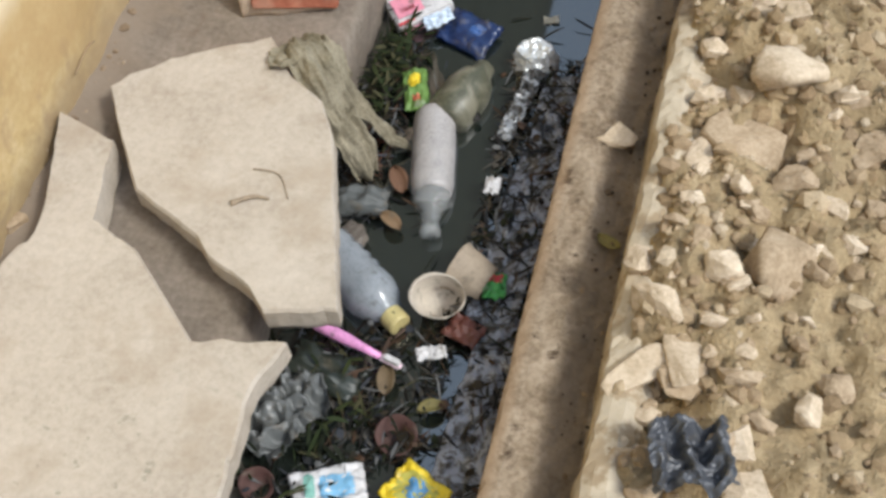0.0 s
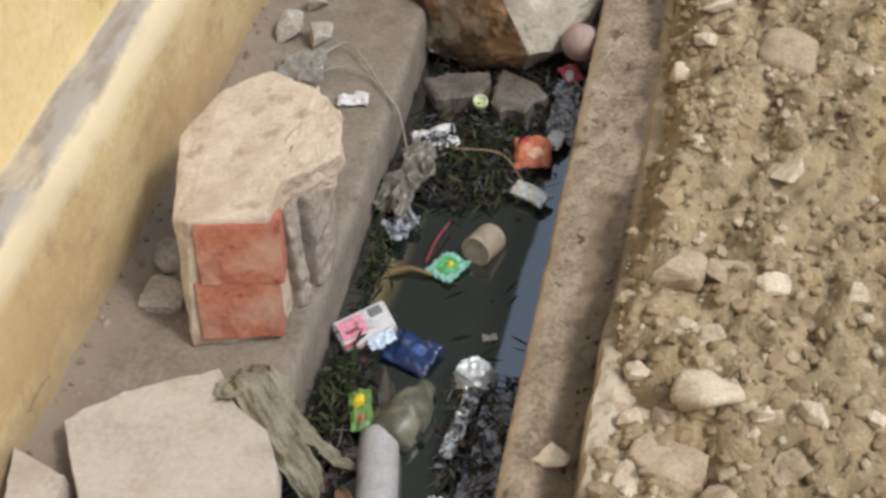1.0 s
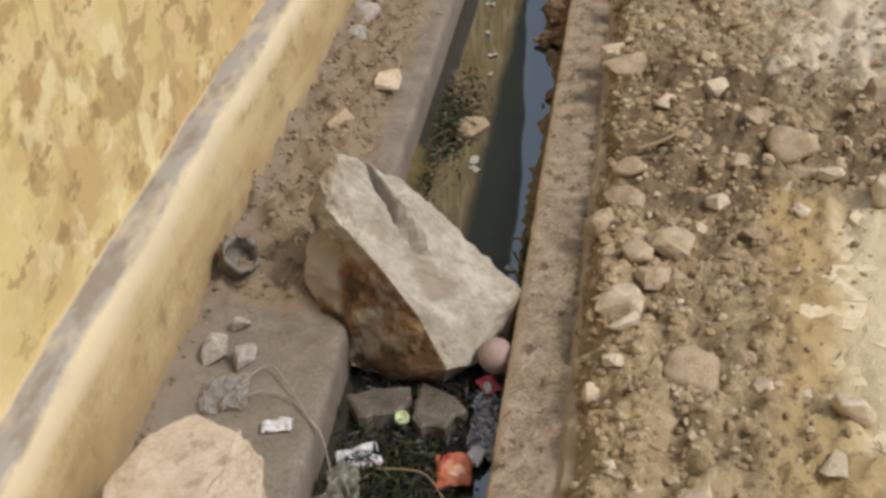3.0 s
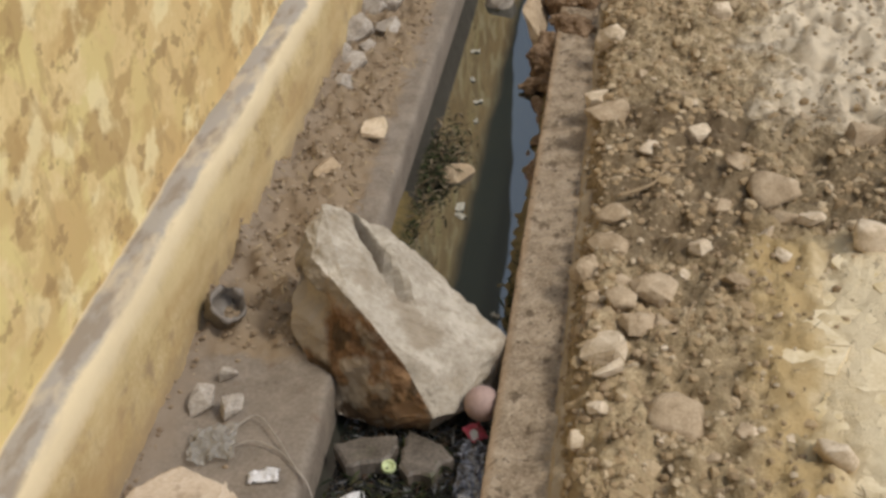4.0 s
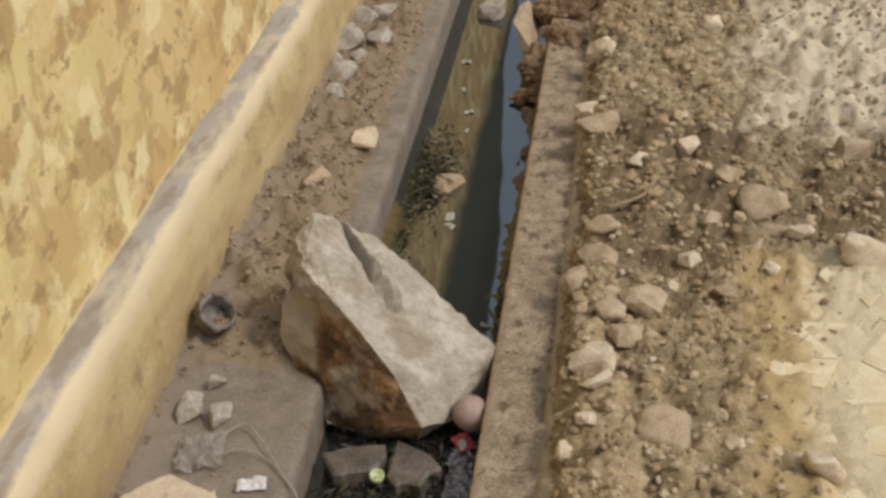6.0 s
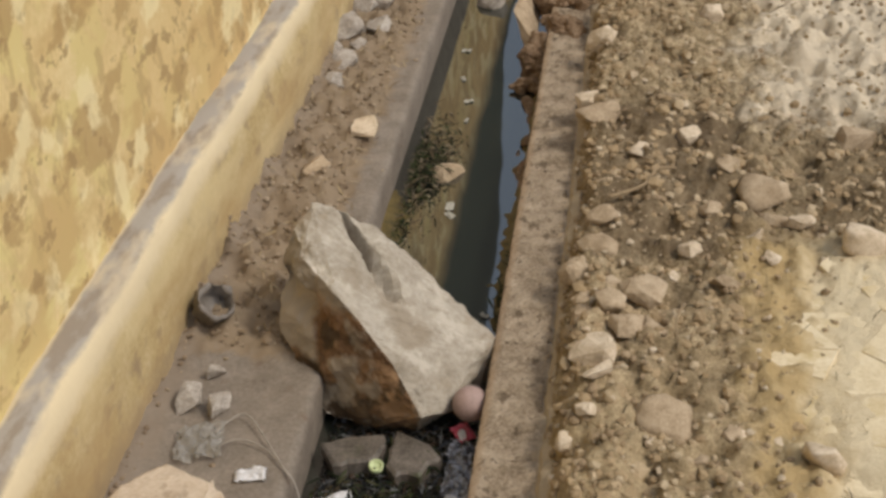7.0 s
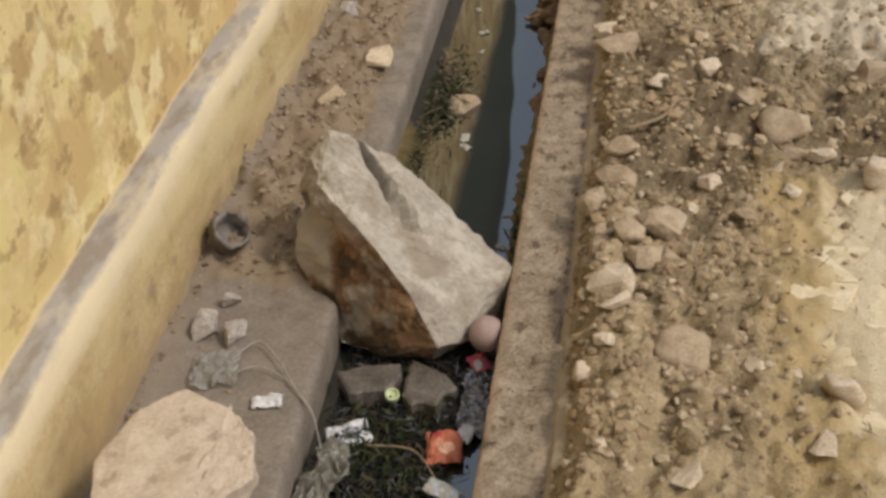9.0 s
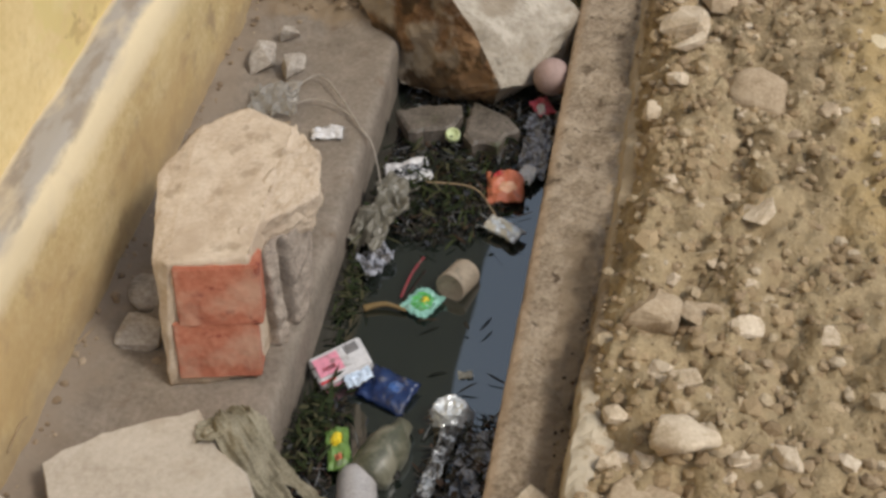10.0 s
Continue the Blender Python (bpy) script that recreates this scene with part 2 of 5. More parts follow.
def prism(outline, low, high, seed, jag=0.004, parts=5, inset=0.004):
    """A broken plate: a many-cornered outline with ragged, chipped edges."""
    rnd = random.Random(seed)
    ring = []
    for (x0, y0), (x1, y1) in zip(outline, outline[1:] + outline[:1]):
        n = max(2, int(math.hypot(x1 - x0, y1 - y0) / 0.012))
        for i in range(n):
            f = i / n
            j = jag * (fbm((x0 + f * (x1 - x0)) * 40, (y0 + f * (y1 - y0)) * 40, seed) if 0 < i else 0)
            ring.append((x0 + f * (x1 - x0) + j, y0 + f * (y1 - y0) - j))
    cx, cy = sum(p[0] for p in ring) / len(ring), sum(p[1] for p in ring) / len(ring)
    bm = bmesh.new()
    rings = []
    for z, k in ((low, 0.006), (low + 0.3 * (high - low), 0.0), (high - 0.004, 0.001), (high, inset)):
        row = []
        for x, y in ring:
            d = math.hypot(x - cx, y - cy)
            s = 1 - (k + (0.003 * abs(fbm(x * 60, y * 60, z * 90 + seed)) if z < high - 0.005 else 0.0)) / d
            row.append(bm.verts.new((cx + (x - cx) * s, cy + (y - cy) * s, z + 0.0012 * fbm(x * 25, y * 25, seed))))
        rings.append(row)
    for a, b in zip(rings, rings[1:]):
        for i in range(len(a)):
            j = (i + 1) % len(a)
            bm.faces.new((a[i], a[j], b[j], b[i]))
    top = bm.faces.new(rings[-1])
    low_face = bm.faces.new(rings[0][::-1])
    bmesh.ops.triangulate(bm, faces=[top, low_face])
    return bm


# ---- ground, drain, wall ----
WATER_Z = -0.11


def soil(x, y):
    """Height of the earth beside the drain."""
    away = max(0.0, x - 0.12)
    far_edge = (0.5 + 0.5 * math.tanh((y - 1.42) * 6)) * math.exp(-(away / 0.036) ** 2)
    h = 0.085 - 0.05 * min(1, away / 0.5) - 0.062 * far_edge - 0.022 * math.exp(-(away / 0.035) ** 2)
    mud = math.exp(-(((x - 0.76) / 0.23) ** 2 + ((y - 2.05) / 0.42) ** 2) ** 2)
    near = 1 if away < 3 else 0.0
    lump = 0.024 * fbm(x * 5, y * 5, 3) + (0.030 * fbm(x * 15, y * 15, 7) + 0.022 * (0.4 - abs(fbm(x * 34, y * 34, 1)))) * near
    h += lump * (1 - 0.94 * mud)
    return h


def ground_place(x, y):
    if x < -0.79:
        return x, y, 0.02 + 0.02 * fbm(x, y)
    if x < 0.128:
        return x, y, -0.34
    return x, y, soil(x, y)


ground_xs = graded(0.12, 1.0, 0.0085, -90, 90)
ground_xs = sorted(set([round(v, 4) for v in ground_xs if v > 0.115] + [0.1275, 0.1285, 0.11, -0.69, -0.78, -0.80, -0.9, -1.2, -2, -4, -10, -30, -90]))
ground = thing("ground", sheet(ground_xs, graded(0.45, 3.9, 0.0095, -90, 90), ground_place), DIRT, "dry trampled brown soil with cracked pale mud", "ground",
               kind="structure", smooth=True)


def kerb_profile(y):
    g = 0.5 + 0.5 * math.tanh((1.42 - y) * 6)
    e = 0.112 + 0.018 * (1 - g)
    r = 0.012 + 0.056 * g
    return [(0, -0.33), (0, -0.12), (0.0005, -0.03), (0.001, -0.008), (0.003, -0.0015), (0.007, 0.0005), (0.02, 0.001), (0.034, 0.001), (0.048, 0), (0.058, -0.003 * g),
            (0.068, -0.008 * g), (0.08, -0.013 * g), (e - 0.024, -0.014 * g), (e - 0.016, -0.013 * g - 0.003), (e - 0.013, -0.006 * g - 0.002), (e - 0.010, 0.4 * r), (e - 0.007, 0.85 * r),
            (e - 0.002, r), (e + 0.008, r + 0.004), (e + 0.022, r + 0.006), (e + 0.045, r - 0.01), (e + 0.045, -0.33)]


def kerb_rough(x, y, z):
    a = 0.0026 * fbm(x * 75, y * 75, 2) + 0.004 * fbm(x * 22, y * 22, 4)
    if z > 0.01 or x > 0.1:
        a *= 1.7
    side = 0.0012 * fbm(0, y * 22, 8) if x < 0.02 else 0.8 * a + 0.003 * fbm(0, y * 9, 8)
    return (side, a) if z > -0.1 else (0, 0)


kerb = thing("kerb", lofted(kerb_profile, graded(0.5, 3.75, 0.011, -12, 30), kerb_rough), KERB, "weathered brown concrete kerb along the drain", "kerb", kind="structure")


def bench_profile(y):
    xs = [-0.70 + 0.0125 * k for k in range(30)] + [-0.33, -0.318, -0.310, -0.304, -0.301, -0.300]
    zs = [0.0] * 31 + [-0.0005, -0.002, -0.006, -0.014, -0.03]
    return [(-0.70, -0.33)] + list(zip(xs, zs)) + [(-0.310, -0.1), (-0.312, -0.33)]


def ledge_lean(x, y):
    return (-0.014 - 0.014 * max(-1.0, min(1.0, y - 2.0))) * max(0.0, min(1.0, (x + 0.46) / 0.15))


def bench_rough(x, y, z):
    if z < -0.09:
        return ledge_lean(x, y), 0
    earth = 0.5 + 0.5 * math.tanh((y - 2.12 + 0.1 * fbm(x * 12, y * 12)) * 14)
    wall_side = 1 / (1 + math.exp((x + 0.40 + 0.05 * fbm(y * 5, 1)) * 45))
    corner = math.exp(-((x + 0.64) / 0.07) ** 2)
    a = 0.0016 * fbm(x * 40, y * 40, 5)
    a += earth * wall_side * (0.022 + 0.034 * fbm(x * 14, y * 14, 9) + 0.018 * fbm(x * 40, y * 40, 3))
    a += corner * (0.018 + 0.012 * fbm(x * 18, y * 18, 6))
    return ledge_lean(x, y) + (0.004 * fbm(3, y * 7, 2) if x > -0.32 else 0), a


bench = thing("drain_ledge", lofted(bench_profile, graded(0.5, 4.3, 0.012, -12, 30), bench_rough), BENCH, "dusty grey concrete ledge beside the drain, earth on its far part",
              "ledge", kind="structure", smooth=True)
blend_zone(BENCH, band("X", None, -0.385, 0.03, 18, (0.255, 0.188, 0.118), 0.015, ("Y", 2.13, None), 0.85))
blend_zone(BENCH, band("X", None, -0.57, 0.03, 14, (0.235, 0.185, 0.135), 0.02, None, 0.8))
# Dirty groove, with the raised edge's shadow put into the brown as well.
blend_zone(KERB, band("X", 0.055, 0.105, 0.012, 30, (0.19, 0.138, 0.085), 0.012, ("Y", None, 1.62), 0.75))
blend_zone(KERB, band("X", 0.100, None, 0.006, 30, (0.60, 0.515, 0.38), 0.006, ("Y", None, 1.28), 0.8))
blend_zone(KERB, chips(38, (1, 1, 1), 0.56, (0.36, 0.27, 0.165), (0.098, 0.104), 3.0, 0.04, "X", 0.8))
blend_zone(KERB, band("X", None, 0.014, 0.004, 20, (0.28, 0.19, 0.11), 0.006, None, 0.75))
blend_zone(DIRT, band("X", 0.52, 1.3, 0.06, 8, (0.52, 0.40, 0.24), 0.05, ("Y", 1.75, 2.45), 0.8))
blend_zone(DIRT, band("X", 0.17, 0.52, 0.08, 9, (0.125, 0.085, 0.047), 0.05, ("Y", 2.38, 3.05), 0.65))
blend_zone(DIRT, band("X", 0.60, 1.4, 0.10, 9, (0.15, 0.105, 0.056), 0.05, ("Y", 2.50, 2.95), 0.6))
blend_zone(DIRT, band("Y", None, 1.9, 0.30, 5, (0.46, 0.345, 0.19), 0.45, None, 0.6))
blend_zone(DIRT, band("X", 0.47, 0.64, 0.06, 10, (0.50, 0.355, 0.155), 0.04, ("Y", 1.62, 2.5), 0.7))
blend_zone(DIRT, band("X", 0.60, 1.5, 0.12, 7, (0.74, 0.62, 0.41), 0.06, ("Y", 1.62, 2.48), 0.85))
blend_zone(DIRT, band("X", 0.56, 1.5, 0.16, 6, (0.72, 0.61, 0.45), 0.06, ("Y", 3.0, 3.8), 0.85))

blend_zone(KERB, chips(34, (1, 0.6, 1), 0.615, (0.10, 0.07, 0.042), (1.45, 1.7), 3.0, 0.03, "Y", 0.8))
blend_zone(KERB, band("X", 0.112, 0.142, 0.004, 24, (0.47, 0.375, 0.25), 0.004, ("Y", 1.5, None), 0.8))
WALL_X = -0.672


def drift(y):
    """The wall line bends slightly towards the drain further on."""
    return 0.022 * max(0.0, min(y, 4.5) - 2.3)



def plinth_profile(y):
    return [(WALL_X - 0.01, -0.3), (WALL_X - 0.01, 0.285), (WALL_X + 0.004, 0.284), (WALL_X + 0.02, 0.281), (WALL_X + 0.036, 0.279), (WALL_X + 0.048, 0.275), (WALL_X + 0.057, 0.267),
            (WALL_X + 0.064, 0.252), (WALL_X + 0.068, 0.23), (WALL_X + 0.068, 0.17), (WALL_X + 0.064, 0.11), (WALL_X + 0.06, 0.06), (WALL_X + 0.056, 0.0), (WALL_X + 0.05, -0.3)]


def plaster_rough(x, y, z):
    if x < WALL_X or z < -0.1:
        return 0, 0
    return drift(y) + 0.006 * fbm(z * 9, y * 6, 4) + 0.003 * fbm(z * 40, y * 40, 2), 0.007 * fbm(x * 20, y * 7, 6) + 0.003 * fbm(x * 60, y * 30, 6)


blend_zone(WALL, chips(3.2, (1, 0.5, 1), 0.47, (0.62, 0.43, 0.19), (1.9, 2.9), 4.0, 0.09, most=0.85))
blend_zone(WALL, chips(7, (1, 0.45, 0.9), 0.53, (0.56, 0.385, 0.165), (1.5, 1.9), 7.0, 0.03, most=0.8))
blend_zone(WALL, chips(11, (1, 0.5, 0.9), 0.555, (0.43, 0.29, 0.12), (1.45, 1.7), 1.0, 0.022, most=0.75))
blend_zone(WALL, chips(26, (1, 0.55, 0.8), 0.60, (0.36, 0.245, 0.11), (1.45, 1.7), 9.0, 0.02, most=0.75))
blend_zone(WALL, chips(13, (1, 0.55, 0.62), 0.57, (0.85, 0.73, 0.42), (1.5, 1.9), 2.6, 0.03, most=0.7))
blend_zone(WALL, chips(26, (1, 0.7, 0.4), 0.60, (0.40, 0.27, 0.12), (1.6, 2.0), 12.0, 0.03, most=0.5))
# Upper wall is out of view; painted dark to darken its reflection in the water.
blend_zone(WALL, band("Z", 1.05, None, 0.01, 10, (0.045, 0.045, 0.032), 0.08, ("Y", None, 4.4)))
blend_zone(WALL, band("Z", 1.42, None, 0.01, 10, (0.045, 0.045, 0.032), 0.10))
PLINTH = surface("worn_yellow_plinth", (0.42, 0.30, 0.135), (0.54, 0.41, 0.20), (0.64, 0.52, 0.30), 12, 90, 0.8, 0.4, spread=0.32, stain=(0.37, 0.27, 0.15),
                 stain_size=14, stain_at=(0.54, 0.66))
blend_zone(PLINTH, chips(7, (1, 0.35, 1), 0.52, (0.47, 0.325, 0.15), None, 8.0, 0.07, most=0.7))
blend_zone(PLINTH, chips(5, (1, 0.3, 1.2), 0.56, (0.66, 0.53, 0.29), None, 2.0, 0.06, most=0.65))
blend_zone(PLINTH, band("Z", 0.225, None, 0.010, 16, (0.68, 0.565, 0.37), 0.014, None, 0.85))
blend_zone(PLINTH, band("Z", 0.2705, None, 0.003, 26, (0.33, 0.298, 0.26), 0.004, None, 0.95))
blend_zone(PLINTH, chips(24, (1, 0.4, 1), 0.55, (0.23, 0.175, 0.12), (0.262, 0.272), 3.0, 0.05, "Z", 0.6))
blend_zone(PLINTH, chips(15, (1, 0.35, 1), 0.57, (0.52, 0.43, 0.30), (0.255, 0.268), 6.0, 0.05, "Z", 0.75))
blend_zone(PLINTH, band("X", None, WALL_X + 0.006, 0.003, 20, (0.66, 0.54, 0.34), 0.003, None, 0.7))
blend_zone(PLINTH, band("Z", None, 0.055, 0.03, 16, (0.30, 0.225, 0.14), 0.03, None, 0.6))
plinth = thing("wall_plinth", lofted(plinth_profile, graded(0.6, 4.2, 0.02, -12, 30), plaster_rough), PLINTH, "yellow-painted plinth with a worn grey top along the wall", "plinth",
               kind="structure", smooth=True)
wall_bm = sheet([0.27 + 0.03 * i for i in range(87)], graded(0.6, 4.4, 0.03, -12, 30), lambda z, y: (WALL_X + drift(y) + 0.0025 * fbm(z * 6, y * 6, 1), y, 0.27 + (z - 0.27) * (0.87 if y < 6.8 else 0.50)))
solid = bmesh.ops.extrude_face_region(wall_bm, geom=list(wall_bm.faces))
bmesh.ops.translate(wall_bm, verts=[g for g in solid["geom"] if isinstance(g, bmesh.types.BMVert)], vec=(-0.23, 0, 0))
wall = thing("wall_west", wall_bm, WALL, "yellow-painted plaster wall with peeling, weathered patches", "wall", kind="structure")

water = thing("water", sheet(list(np.linspace(-0.37, 0.02, 20)), graded(0.5, 4.2, 0.03, -12, 30), lambda x, y: (x, y, WATER_Z + 0.0003 * fbm(x * 7, y * 5, 5))), WATER,
              "dark stagnant water in the drain", "water", kind="structure", smooth=True)

MUD_BANK = surface("olive_drain_mud", (0.07, 0.052, 0.016), (0.125, 0.09, 0.028), (0.19, 0.135, 0.045), 16, 120, 0.45, 0.5, spread=0.34, stain=(0.05, 0.045, 0.015), stain_size=14)


def mud_bank(x0, x1, y0, y1, edge, label):
    """A low wet bank of mud that rises from the water towards the wall at x = edge."""
    def place(x, y):
        out = abs(x - edge) / abs(x1 - x0)
        end = min(1.0, (y - y0) / 0.12, (y1 - y) / 0.12)
        return x, y, WATER_Z + 0.012 * (min(1.0, end * 1.2) - out * (1.35 + 0.9 * fbm(y * 14, x0, 2))) + 0.003 * fbm(x * 40, y * 25, 6) - 0.002
    bm = sheet(list(np.linspace(x0, x1, 12)), list(np.linspace(y0, y1, 60)), place)
    low = bmesh.ops.extrude_face_region(bm, geom=list(bm.faces))
    for g in low["geom"]:
        if isinstance(g, bmesh.types.BMVert):
            g.co.z = WATER_Z - 0.10
    return thing("mud_bank", bm, MUD_BANK, label, "mud", group="mud banks", smooth=True)


mud_bank(-0.062, -0.002, 2.30, 3.02, -0.002, "wet olive-brown mud bank along the kerb")
mud_bank(-0.050, -0.002, 2.92, 3.72, -0.002, "ragged dark mud along the far kerb")
mud_bank(-0.345, -0.255, 2.46, 2.98, -0.345, "wet olive mud bank along the ledge")

# ---- broken slabs, masonry, boulder ----
SLAB_A = [(-0.563, 1.06), (-0.503, 1.118), (-0.386, 1.174), (-0.34, 1.116), (-0.29, 1.083), (-0.26, 1.031), (-0.222, 0.915), (-0.185, 0.798), (-0.265, 0.781), (-0.29, 0.807),
          (-0.351, 0.838), (-0.373, 0.861), (-0.47, 0.912), (-0.518, 0.985)]
SLAB_B = [(-0.608, 1.011), (-0.524, 0.98), (-0.501, 0.865), (-0.435, 0.834), (-0.381, 0.783), (-0.329, 0.733), (-0.227, 0.751), (-0.245, 0.695), (-0.243, 0.643), (-0.238, 0.568),
          (-0.23, 0.42), (-0.56, 0.40), (-0.60, 0.60), (-0.585, 0.79), (-0.564, 0.837), (-0.57, 0.882)]
for outline, seed, text in ((SLAB_A, 3, "pale dusty stone slab with a broken edge over the drain"), (SLAB_B, 8, "large pale broken stone slab lying across the ledge")):
    thing("broken_slab", prism(outline, 0.006, 0.05, seed), SLAB, text, "stone slab", group="broken slabs")

blend_zone(SLAB, chips(70, (1, 1, 1), 0.66, (0.22, 0.215, 0.155), (0.72, 0.60), 5.0, 0.03, "Y", 0.6))
blend_zone(SLAB, chips(11, (1, 1, 1), 0.60, (0.37, 0.30, 0.22), None, 7.0, 0.06, most=0.6))

boulder_bm = bmesh.new()
for p in [(-0.343, 2.287, 0.252), (-0.275, 2.325, 0.205), (0.002, 2.205, 0.0), (-0.005, 2.185, -0.04), (-0.005, 2.21, -0.12), (-0.112, 2.002, -0.034), (-0.084, 2.024, -0.04), (-0.15, 2.075, -0.125),
          (-0.235, 2.05, -0.10), (-0.316, 2.065, -0.085), (-0.408, 2.165, 0.05), (-0.398, 2.235, 0.168), (-0.164, 2.046, 0.062), (-0.342, 2.172, 0.206), (-0.26, 2.098, 0.166), (-0.04, 2.118, -0.012),
          (-0.2, 2.40, 0.06), (-0.36, 2.36, 0.0), (-0.06, 2.32, -0.12), (-0.39, 2.26, -0.05), (-0.139, 2.285, 0.106), (-0.375, 2.245, 0.222)]:
    boulder_bm.verts.new(p)
bmesh.ops.convex_hull(boulder_bm, input=boulder_bm.verts)
boulder_bm.normal_update()
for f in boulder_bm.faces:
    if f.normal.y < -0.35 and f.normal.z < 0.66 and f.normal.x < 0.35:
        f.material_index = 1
roughened(boulder_bm, 0.3, 5, 5, 0.034, 5.0, 0.08)
for v in boulder_bm.verts:
    v.co.z += 0.012 * fbm(v.co.x * 9, v.co.y * 9, 4) * max(0.0, v.normal.z) + 0.004 * fbm(v.co.x * 40, v.co.y * 40, 9) * max(0.0, v.normal.z) * max(0.0, min(1.0, (v.co.z - 0.08) * 10))


def carve(bm, a, b, wide, deep, push):
    """Sink a groove from a to b, each with its own width and depth, along push."""
    a, b, push = Vector(a), Vector(b), Vector(push)
    way = b - a
    for v in bm.verts:
        f = max(0.0, min(1.0, (v.co - a).dot(way) / way.length_squared))
        off = (v.co - a - way * f).length / (wide[0] + (wide[1] - wide[0]) * f)
        v.co += push * (deep[0] + (deep[1] - deep[0]) * f) * math.exp(-off ** 4)


carve(boulder_bm, (-0.300, 2.318, 0.232), (-0.235, 2.245, 0.165), (0.008, 0.014), (0.075, 0.055), (-0.35, 0.1, -1.0))
carve(boulder_bm, (-0.225, 2.235, 0.155), (-0.190, 2.185, 0.115), (0.016, 0.022), (0.032, 0.034), (-0.5, 0.1, -1.0))
carve(boulder_bm, (-0.400, 2.185, 0.135), (-0.315, 2.125, 0.105), (0.034, 0.026), (0.045, 0.030), (0.45, 0.85, 0.05))
boulder = thing("boulder", boulder_bm, BOULDER, "large pale boulder wedged in the drain, brown stained face", "boulder", smooth=False)
BOULDER_STAIN = surface("brown_stained_stone", (0.095, 0.052, 0.024), (0.18, 0.099, 0.047), (0.26, 0.155, 0.078), 9, 90, 0.85, 0.45, spread=0.3, stain=(0.33, 0.20, 0.10),
                        stain_size=6, stain_at=(0.50, 0.55))
blend_zone(BOULDER_STAIN, chips(13, (1, 1, 1), 0.53, (0.048, 0.033, 0.017), None, 3.0, 0.03, most=0.8))
# Lower left: dark brown stain, deepened by the face's shade painted in.
blend_zone(BOULDER_STAIN, slanted((0.80, 1.0, 0.9), 1.84, 0.012, 0.12, 14, (0.05, 0.034, 0.018), 0.8))
blend_zone(BOULDER_STAIN, chips(9, (1, 1, 1), 0.56, (0.31, 0.255, 0.185), None, 8.0, 0.03, most=0.8))
blend_zone(BOULDER_STAIN, band("X", None, -0.325, 0.012, 18, (0.36, 0.30, 0.225), 0.008, ("Z", 0.02, None)))
# Upper facet: grey-brown fracture, its overhang's shade included in the colour.
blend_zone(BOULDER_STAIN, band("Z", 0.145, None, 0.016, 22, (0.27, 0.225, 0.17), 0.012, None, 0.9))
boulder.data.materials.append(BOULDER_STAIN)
blend_zone(BOULDER, chips(9, (1, 1, 1), 0.60, (0.27, 0.215, 0.15), None, 2.0, 0.05, most=0.7))
blend_zone(BOULDER, chips(20, (1, 1, 1), 0.60, (0.56, 0.50, 0.41), None, 5.0, 0.06, most=0.7))

# ---- masonry block on the ledge ----
def hull_of(points, into=None):
    bm = into or bmesh.new()
    made = [bm.verts.new(p) for p in points]
    hull = bmesh.ops.convex_hull(bm, input=made)
    gone = [g for g in hull["geom_interior"] if isinstance(g, bmesh.types.BMVert)]
    bmesh.ops.delete(bm, geom=gone, context="VERTS")
    return bm


def join(bm, other):
    me = bpy.data.meshes.new("join")
    other.to_mesh(me)
    other.free()
    bm.from_mesh(me)
    bpy.data.meshes.remove(me)
    return bm


blend_zone(BRICK, chips(13, (1, 1, 1), 0.56, (0.50, 0.31, 0.215), None, 1.5, 0.08, most=0.8))
blend_zone(MORTAR, chips(10, (1, 1, 1), 0.58, (0.43, 0.33, 0.235), None, 4.5, 0.05, most=0.7))
blend_zone(MORTAR, chips(26, (1, 1, 1), 0.62, (0.30, 0.225, 0.15), None, 6.5, 0.04, most=0.6))
masonry = base("masonry_block", "broken lump of red brickwork with old mortar on the ledge", "masonry")
lump = roughened(hull_of([(-0.460, 1.240, 0.0), (-0.338, 1.278, 0.0), (-0.36, 1.50, 0.0), (-0.48, 1.48, 0.0), (-0.440, 1.290, 0.197), (-0.335, 1.318, 0.197), (-0.338, 1.37, 0.2),
                          (-0.345, 1.585, 0.2), (-0.428, 1.625, 0.195), (-0.485, 1.575, 0.2), (-0.52, 1.475, 0.19), (-0.465, 1.30, 0.19)]), 0.2, 4, 5, 0.017, 5.0, 0.12)
join(lump, roughened(hull_of([(-0.36, 1.355, 0.2), (-0.30, 1.415, 0.196), (-0.276, 1.455, 0.19), (-0.296, 1.535, 0.195), (-0.345, 1.59, 0.2), (-0.36, 1.36, 0.14), (-0.29, 1.44, 0.13),
                              (-0.30, 1.52, 0.12), (-0.35, 1.56, 0.09)]), 0.12, 9, 5, 0.045, 4.0, 0.15))
part("mortar_body", lump, MORTAR, masonry, "cream mortar crust", True)
# Grey mortar of the recess, darkened in colour for the overhang's shadow.
GREY_SHADED_MORTAR = surface("grey_shaded_mortar", (0.18, 0.145, 0.115), (0.31, 0.255, 0.205), (0.43, 0.36, 0.29), 30, 200, 0.9, 0.6)
recess = roughened(hull_of([(-0.345, 1.31, 0.0), (-0.318, 1.345, 0.0), (-0.305, 1.42, 0.0), (-0.33, 1.52, 0.0), (-0.335, 1.335, 0.16), (-0.308, 1.40, 0.16), (-0.296, 1.45, 0.15), (-0.33, 1.54, 0.16),
                            (-0.37, 1.40, 0.08)]), 0.1, 7, 5, 0.05, 5.0, 0.2)
